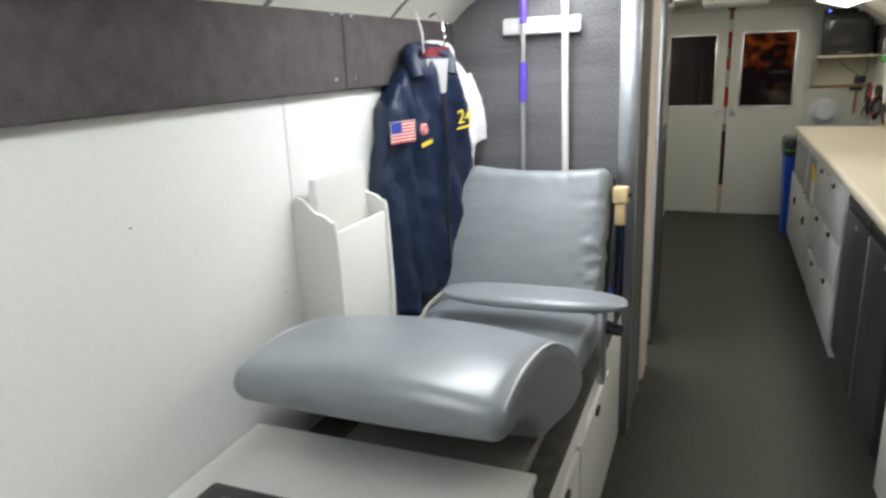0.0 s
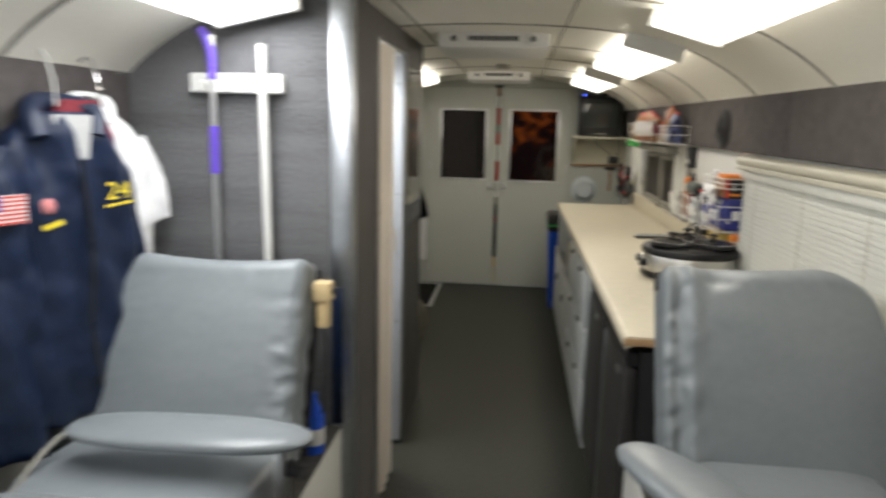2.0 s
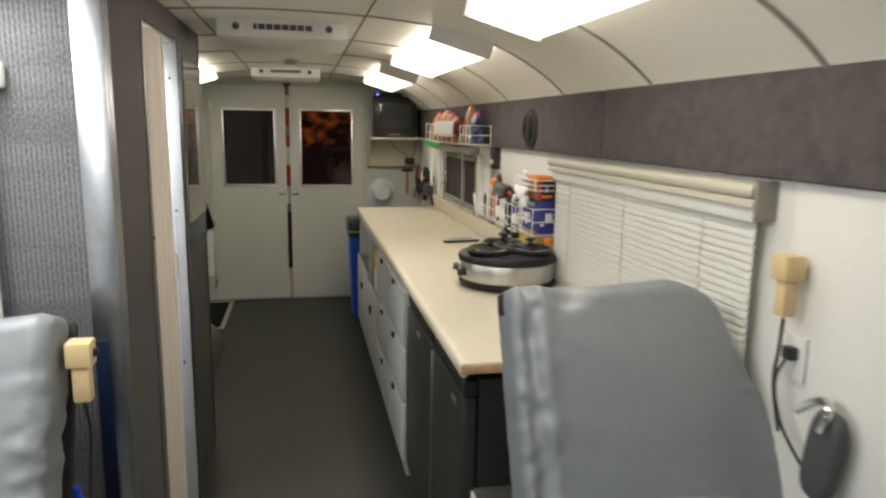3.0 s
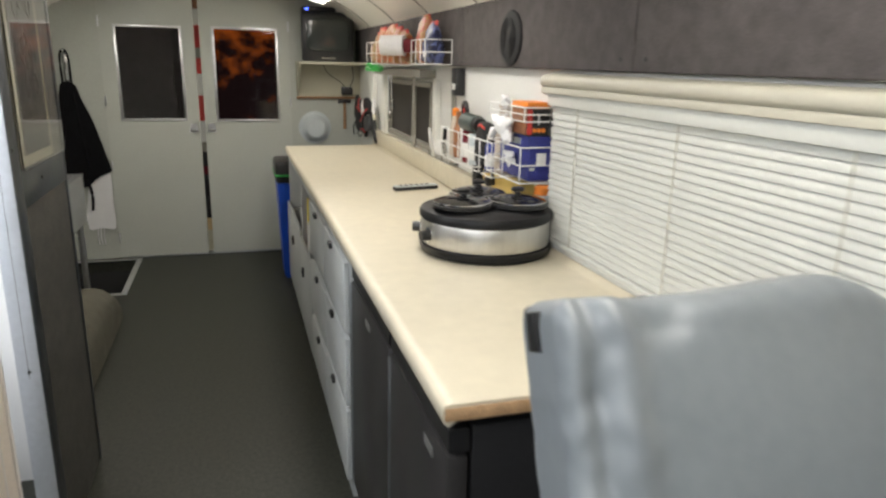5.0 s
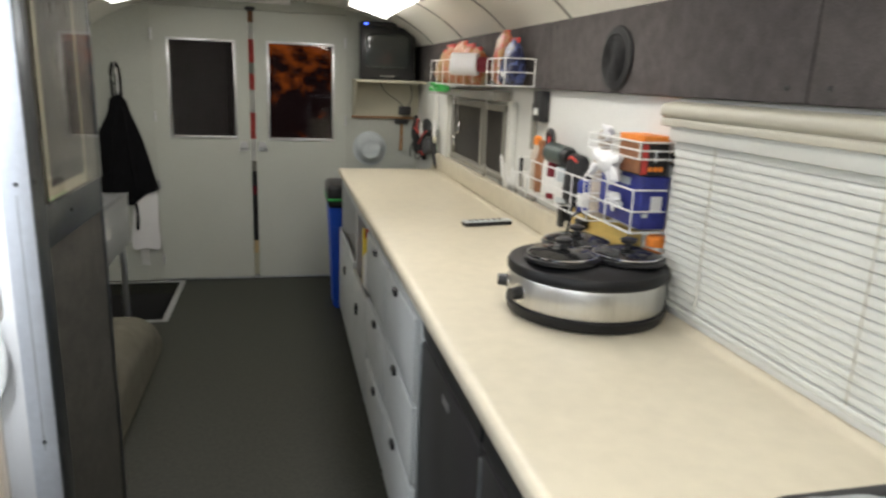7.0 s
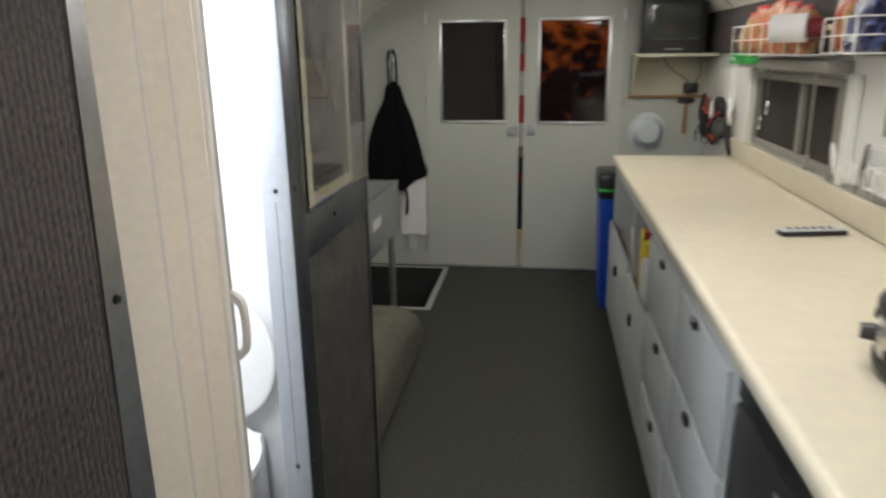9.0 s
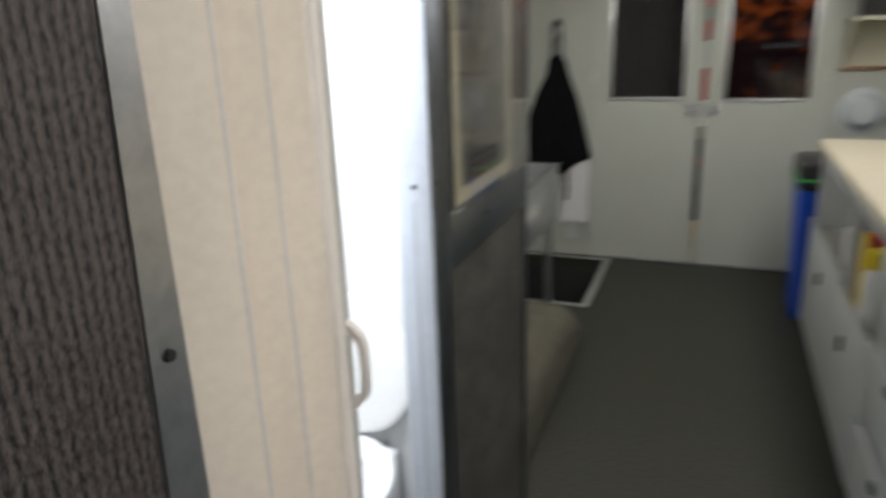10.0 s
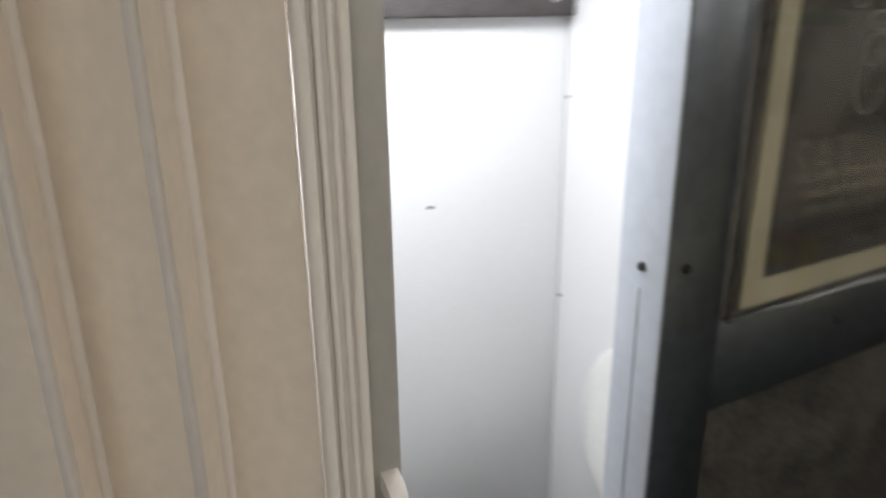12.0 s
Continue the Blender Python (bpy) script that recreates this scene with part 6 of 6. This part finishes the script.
part("hinge", box(0.43, 0.455, 1.55, 1.60, 0.69, 0.70, 0.003), WHITE, fb)
tray = thing("black_case", (0.0, 1.25, 0.69), "black case with white papers on the storage box", "case")
part("case_body", box(-0.16, 0.11, 1.18, 1.44, 0.691, 0.735, 0.012), BLACK_PL, tray)
part("paper", box(-0.10, 0.08, 1.18, 1.39, 0.735, 0.738, m=None), WHITE, tray)

# ---- hand controllers ----
def handset(p, d, label):
    """A beige plug box hung on the wall, its stem downwards; d: way out of the wall."""
    t = thing("hand_controller", p, label, "hand controller", "beige hand controllers")
    x, y, z = p
    part("block", box(x - 0.026, x + 0.026, y - 0.024, y + 0.024, z - 0.026, z + 0.030, 0.006), BEIGE, t)
    part("stem", box(x - 0.018, x + 0.018, y - 0.016, y + 0.016, z - 0.105, z - 0.027, 0.006), BEIGE, t)
    part("button", box(x + d[0] * 0.03 - 0.006, x + d[0] * 0.03 + 0.006, y + d[1] * 0.027 - 0.006, y + d[1] * 0.027 + 0.006, z - 0.006, z + 0.010, 0.002), BLACK_PL, t)
    part("cord", tube([(x, y, z - 0.11), (x + 0.005, y + 0.01, z - 0.18), (x, y + 0.01, z - 0.26), (x, y - 0.02, z - 0.36)], 0.004, 7), BLACK_PL, t, "thin cord")
    return t


handset((0.462, 2.87, 1.075), (1, 0), "beige hand controller hung beside the recliner's backrest")
handset((1.940, 2.61, 1.275), (0, 1), "beige hand controller hung on the white side wall")
ol = thing("wall_outlet", (1.98, 2.60, 1.1), "white socket plate with a black plug on the side wall", "socket")
part("socket_plate", box(1.968, 1.979, 2.57, 2.635, 1.03, 1.13, 0.003), WHITE, ol)
part("plug", box(1.945, 1.968, 2.585, 2.615, 1.075, 1.105, 0.005), BLACK_PL, ol)
part("cord", tube([(1.95, 2.60, 1.08), (1.935, 2.61, 1.02), (1.94, 2.58, 0.93), (1.945, 2.50, 0.86)], 0.004, 7), BLACK_PL, ol)
bag_ = thing("blue_spray_bottle", (0.47, 2.95, 0.56), "blue bottle with a white label beside the recliner", "bottle")
part("bottle", lathe([(0.03, 0), (0.032, 0.02), (0.032, 0.12), (0.012, 0.17), (0.012, 0.19)], (0.41, 2.93, 0.5515), 18), BIN_BLUE, bag_)
part("label_band", lathe([(0.0322, 0.03), (0.0326, 0.032), (0.0326, 0.08), (0.0322, 0.082)], (0.41, 2.93, 0.5515), 18), WHITE, bag_)
bsh = thing("blue_rail_cover", (0.44, PART_Y - 0.012, 0.5), "dark blue strip on the partition's end below the steel", "edge strip")
part("strip", box(0.413, 0.448, PART_Y - 0.0065, PART_Y - 0.0045, 0.55, 1.02, 0.0006), NAVY, bsh)

# ---- document holder on the side wall ----
dh = thing("document_holder", (XL + 0.06, 2.1, 0.72), "white wall pocket holding a white folder", "document holder")
H0, H1 = 1.968, 2.275
side = smooth_line([(XL + 0.001, 0.66), (XL + 0.125, 0.66), (XL + 0.130, 1.10), (XL + 0.11, 1.158), (XL + 0.07, 1.178), (XL + 0.001, 1.182)], 4)
for y in (H0, H1 - 0.012):
    part("side", plate(side, Matrix(((1, 0, 0, 0), (0, 0, 1, y), (0, 1, 0, 0), (0, 0, 0, 1))), 0.012), WHITE_LAM, dh)
part("front", box(XL + 0.113, XL + 0.125, H0 + 0.012, H1 - 0.012, 0.66, 1.125, 0.003), WHITE_LAM, dh)
part("bottom", box(XL + 0.001, XL + 0.112, H0 + 0.012, H1 - 0.012, 0.66, 0.672), WHITE_LAM, dh)
fo = thing("folder", (XL + 0.06, 2.15, 0.7), "white folder with rounded corners in the wall pocket", "folder")
fm = Matrix(((0, 0, 1, XL + 0.045), (1, 0, 0, 0), (0, 1, 0, 0), (0, 0, 0, 1)))
part("board", plate([(1.985, 0.675), (2.262, 0.675), (2.262, 1.245), (2.258, 1.262), (2.245, 1.270), (2.005, 1.270), (1.99, 1.262), (1.985, 1.245)], fm, 0.02), WHITE, fo)
part("cover_sheet", plate([(1.990, 0.68), (2.257, 0.68), (2.257, 1.238), (2.253, 1.254), (2.242, 1.262), (2.008, 1.262), (1.995, 1.254), (1.990, 1.238)], fm @ pose(0, 0, 0.0205), 0.0015), WHITE_LAM, fo)

# ---- clothes on the side wall ----
def garment_frame(p, yaw):
    return pose(p[0], p[1], p[2], 90, 0, yaw)


def shell_garment(outline, m, depth, bm=None, seedv=0.0, rough=0.010, n=22):
    """A hanging garment: an outline filled by rows, bulged to a depth and rippled."""
    bm = bm or bmesh.new()
    vs = [v for _, v in outline]
    top, bot = max(vs), min(vs)

    def span(v):
        xs = []
        k = len(outline)
        for i in range(k):
            (u0, v0), (u1, v1) = outline[i], outline[(i + 1) % k]
            if (v0 - v) * (v1 - v) <= 0 and v0 != v1:
                xs.append(u0 + (u1 - u0) * (v - v0) / (v1 - v0))
        return (min(xs), max(xs)) if len(xs) > 1 else (0, 0)

    rows = []
    ns = 2 * n
    for i in range(ns + 1):
        v = bot + (top - bot) * (0.004 + 0.992 * i / ns)
        a, b = span(v)
        row = []
        for j in range(2 * n):
            w = 2 * math.pi * j / (2 * n)
            u = (a + b) / 2 + (b - a) / 2 * math.cos(w)
            d = depth * math.copysign(abs(math.sin(w)) ** 0.6, math.sin(w)) * (0.55 + 0.45 * min(1, (b - a) / 0.25))
            q = Vector((u * 9, v * 5, seedv))
            d += rough * (noise.noise(q * 1.4) + 0.7 * noise.noise(q * 3.1) + 0.35 * noise.noise(q * 7.3)) * (1 if math.sin(w) > 0 else -1) + rough * 0.8 * math.sin(u * 60 + v * 14 + seedv) * (1 if math.sin(w) > 0 else -1)
            row.append(bm.verts.new(m @ Vector((u, v, d))))
        rows.append(row)
    for a, b in zip(rows, rows[1:]):
        for k in range(2 * n):
            bm.faces.new((a[k], a[(k + 1) % (2 * n)], b[(k + 1) % (2 * n)], b[k]))
    bm.faces.new(rows[0][::-1])
    bm.faces.new(rows[-1])
    return bm


JM = garment_frame((-0.176, 2.68, -0.093), 70) @ Matrix.Diagonal((1.2, 1.06, 1.0, 1.0))
jk = thing("jacket", (-0.176, 2.68, 1.6), "navy nylon jacket with flag patch and yellow number on a hanger", "jacket")
body = [(-0.17, 0.80), (0.10, 0.80), (0.155, 1.15), (0.172, 1.40), (0.115, 1.50), (0.05, 1.565), (-0.055, 1.565), (-0.12, 1.51), (-0.18, 1.42), (-0.19, 1.15)]
part("body", shell_garment(body, JM, 0.065, seedv=1.0, rough=0.014, n=34), NAVY, jk, sharp=90)
slv = [(-0.235, 0.765), (-0.115, 0.745), (-0.09, 0.95), (-0.10, 1.30), (-0.10, 1.46), (-0.15, 1.49), (-0.20, 1.42), (-0.245, 1.20), (-0.275, 0.95)]
sleeve = part("sleeve", shell_garment(slv, JM @ pose(0, 0, 0.03), 0.06, seedv=5.0, rough=0.012, n=34), NAVY, jk, sharp=90)
slv2 = [(0.06, 0.88), (0.195, 0.90), (0.222, 1.06), (0.212, 1.22), (0.185, 1.38), (0.13, 1.46), (0.10, 1.30)]
part("sleeve", shell_garment(slv2, JM @ pose(0, 0, -0.030), 0.05, seedv=9.0, rough=0.012, n=30), NAVY, jk, sharp=90)
part("collar", tube([JM @ Vector(p) for p in ((-0.075, 1.50, 0.055), (-0.07, 1.565, 0.02), (0.0, 1.585, -0.04), (0.07, 1.565, 0.02), (0.055, 1.50, 0.055))], 0.026, 10), NAVY, jk)
part("lining", plate([(-0.035, 1.45), (0.03, 1.45), (0.045, 1.555), (-0.045, 1.555)], JM @ pose(0, 0, 0.055), 0.008), NAVY_LINING, jk, "pale grey quilted lining")
part("zip", tube([JM @ Vector(p) for p in ((0.0, 1.45, 0.078), (0.012, 1.25, 0.082), (0.0, 1.05, 0.082), (0.01, 0.88, 0.076))], 0.006, 7), BLACK_PL, jk)
flag = part("flag_patch", box(-0.045, 0.045, -0.032, 0.032, 0, 0.002, m=JM @ pose(-0.180, 1.35, 0.098)), WHITE, jk, "small striped flag patch on the sleeve")
fmx = JM @ pose(-0.180, 1.35, 0.100)
for k in range(7):
    part("stripe", box(-0.044, 0.044, -0.031 + k * 0.0094, -0.031 + k * 0.0094 + 0.0047, 0, 0.0012, m=fmx), RED, flag)
part("canton", box(-0.044, -0.006, -0.002, 0.031, 0.0013, 0.0022, m=fmx), BLUE, flag)
part("chest_badge", cushion(JM @ pose(-0.075, 1.345, 0.070), 0.016, 0.019, 0.008, 0.8, 8), PINK, jk, "small red and white badge")
part("badge_bar", box(-0.022, 0.022, -0.006, 0.006, 0, 0.003, m=JM @ pose(-0.072, 1.302, 0.078, 0, 0, 15)), YELLOW, jk)
txt = bpy.data.curves.new("number", "FONT")
txt.body, txt.size, txt.extrude, txt.align_x = "24", 0.062, 0.0010, "CENTER"
txt.materials.append(YELLOW)
num = new("number", txt)
num.parent = jk
num.matrix_basis = Matrix.Translation(-base_of(jk)) @ JM @ pose(0.078, 1.350, 0.094)
num["label"] = "yellow embroidered number"
part("underline", box(-0.035, 0.035, -0.003, 0.003, 0, 0.002, m=JM @ pose(0.078, 1.337, 0.092, 0, 0, 6)), YELLOW, jk)
hg = thing("clothes_hanger", (-0.176, 2.68, 1.6), "white hanger hooked on the padded band", "hanger", "hangers")
part("hook", tube([(-0.176, 2.68, 1.555), (-0.177, 2.68, 1.63), (-0.188, 2.682, 1.675), (-0.200, 2.685, 1.705), (-0.218, 2.687, 1.716), (-0.236, 2.69, 1.708)], 0.0032, 8), WHITE, hg)
part("bar", tube([JM @ Vector((-0.11, 1.465, 0.0)), JM @ Vector((0, 1.545, 0.0)), JM @ Vector((0.10, 1.465, 0.0))], 0.006, 8), WHITE, hg)

SM = garment_frame((-0.198, 2.84, 0.0), 68)
sh_ = thing("white_shirt", (-0.125, 2.86, 1.6), "white cotton work shirt hanging behind the jacket", "shirt")
part("body", shell_garment([(-0.15, 0.80), (0.15, 0.80), (0.185, 1.15), (0.20, 1.42), (0.12, 1.53), (0.05, 1.58), (-0.05, 1.58), (-0.12, 1.52), (-0.17, 1.42), (-0.16, 1.1)], SM, 0.040, seedv=3.0), SHIRT, sh_, sharp=90)
part("sleeve", shell_garment([(0.14, 1.22), (0.245, 1.245), (0.225, 1.37), (0.165, 1.50), (0.12, 1.42)], SM @ pose(0, 0, 0.01), 0.030, seedv=13.0), SHIRT, sh_, sharp=90)
part("collar", tube([SM @ Vector(p) for p in ((-0.06, 1.53, 0.035), (-0.055, 1.59, 0.01), (0.0, 1.605, -0.02), (0.055, 1.59, 0.01), (0.045, 1.53, 0.035))], 0.016, 9), SHIRT, sh_)
VM = garment_frame((-0.145, 2.73, 0.0), 62)
ms = thing("maroon_top", (-0.145, 2.73, 1.58), "dark maroon garment between jacket and shirt", "garment")
part("body", shell_garment([(-0.09, 1.30), (0.05, 1.30), (0.08, 1.42), (0.085, 1.50), (0.045, 1.595), (-0.045, 1.595), (-0.12, 1.50)], VM, 0.025, seedv=21.0), MAROON, ms, sharp=90)
h2 = thing("clothes_hanger", (-0.125, 2.86, 1.6), "black hanger hooked on the padded band", "hanger", "hangers")
part("hook", tube([(-0.165, 2.85, 1.59), (-0.166, 2.85, 1.64), (-0.18, 2.855, 1.69), (-0.20, 2.86, 1.712), (-0.225, 2.86, 1.70)], 0.004, 8), CHROME, h2)
part("bar", tube([SM @ Vector((-0.17, 1.49, 0.0)), SM @ Vector((0, 1.60, 0.0)), SM @ Vector((0.17, 1.49, 0.0))], 0.009, 8), BLACK_PL, h2)

# ---- broom and mop on their wall holder ----
hb = thing("tool_holder", (0.12, PART_Y, 1.63), "white plastic broom holder screwed to the carpeted wall", "broom holder")
part("back_bar", box(-0.028, 0.272, PART_Y - 0.034, PART_Y - 0.001, 1.630, 1.692, 0.010), WHITE, hb)
for xx in (0.02, 0.058, 0.11, 0.165, 0.22):
    part("grip", rod((xx, PART_Y - 0.034, 1.655), (xx, PART_Y - 0.052, 1.652), 0.016, 0.013, 16), WHITE, hb)
part("lip", box(-0.022, 0.266, PART_Y - 0.042, PART_Y - 0.033, 1.633, 1.642, 0.002), WHITE, hb)


def pole(x, z0, z1, r, lean, label, name, grip):
    y = PART_Y - 0.062
    t = thing(name, (x, y, z0), label, name.replace("_", " "))
    part("handle", rod((x + lean, y, z0), (x, y, z1), r, segs=14), ALU if grip else WHITE, t)
    if grip:
        part("grip", rod((x + lean * 0.45, y, 1.385), (x + lean * 0.3, y, 1.53), r + 0.005, segs=14), PURPLE, t, "purple grip")
        part("grip", tube([(x, y, z1 - 0.13), (x - 0.002, y, z1 - 0.05), (x - 0.02, y - 0.004, z1), (x - 0.034, y - 0.006, z1 + 0.015)], r + 0.005, 12), PURPLE, t, "purple curved grip")
    part("head", box(x + lean - 0.12, x + lean + 0.12, y - 0.03, y + 0.03, z0 - 0.05, z0, 0.01), BIN_BLUE if grip else WHITE, t, "cleaning head")
    return t


pole(0.062, 0.602, 1.80, 0.0095, -0.004, "grey mop with purple grips in the wall holder", "mop", True)
pole(0.218, 0.602, 1.775, 0.0125, 0.012, "white broom standing in the wall holder", "broom", False)
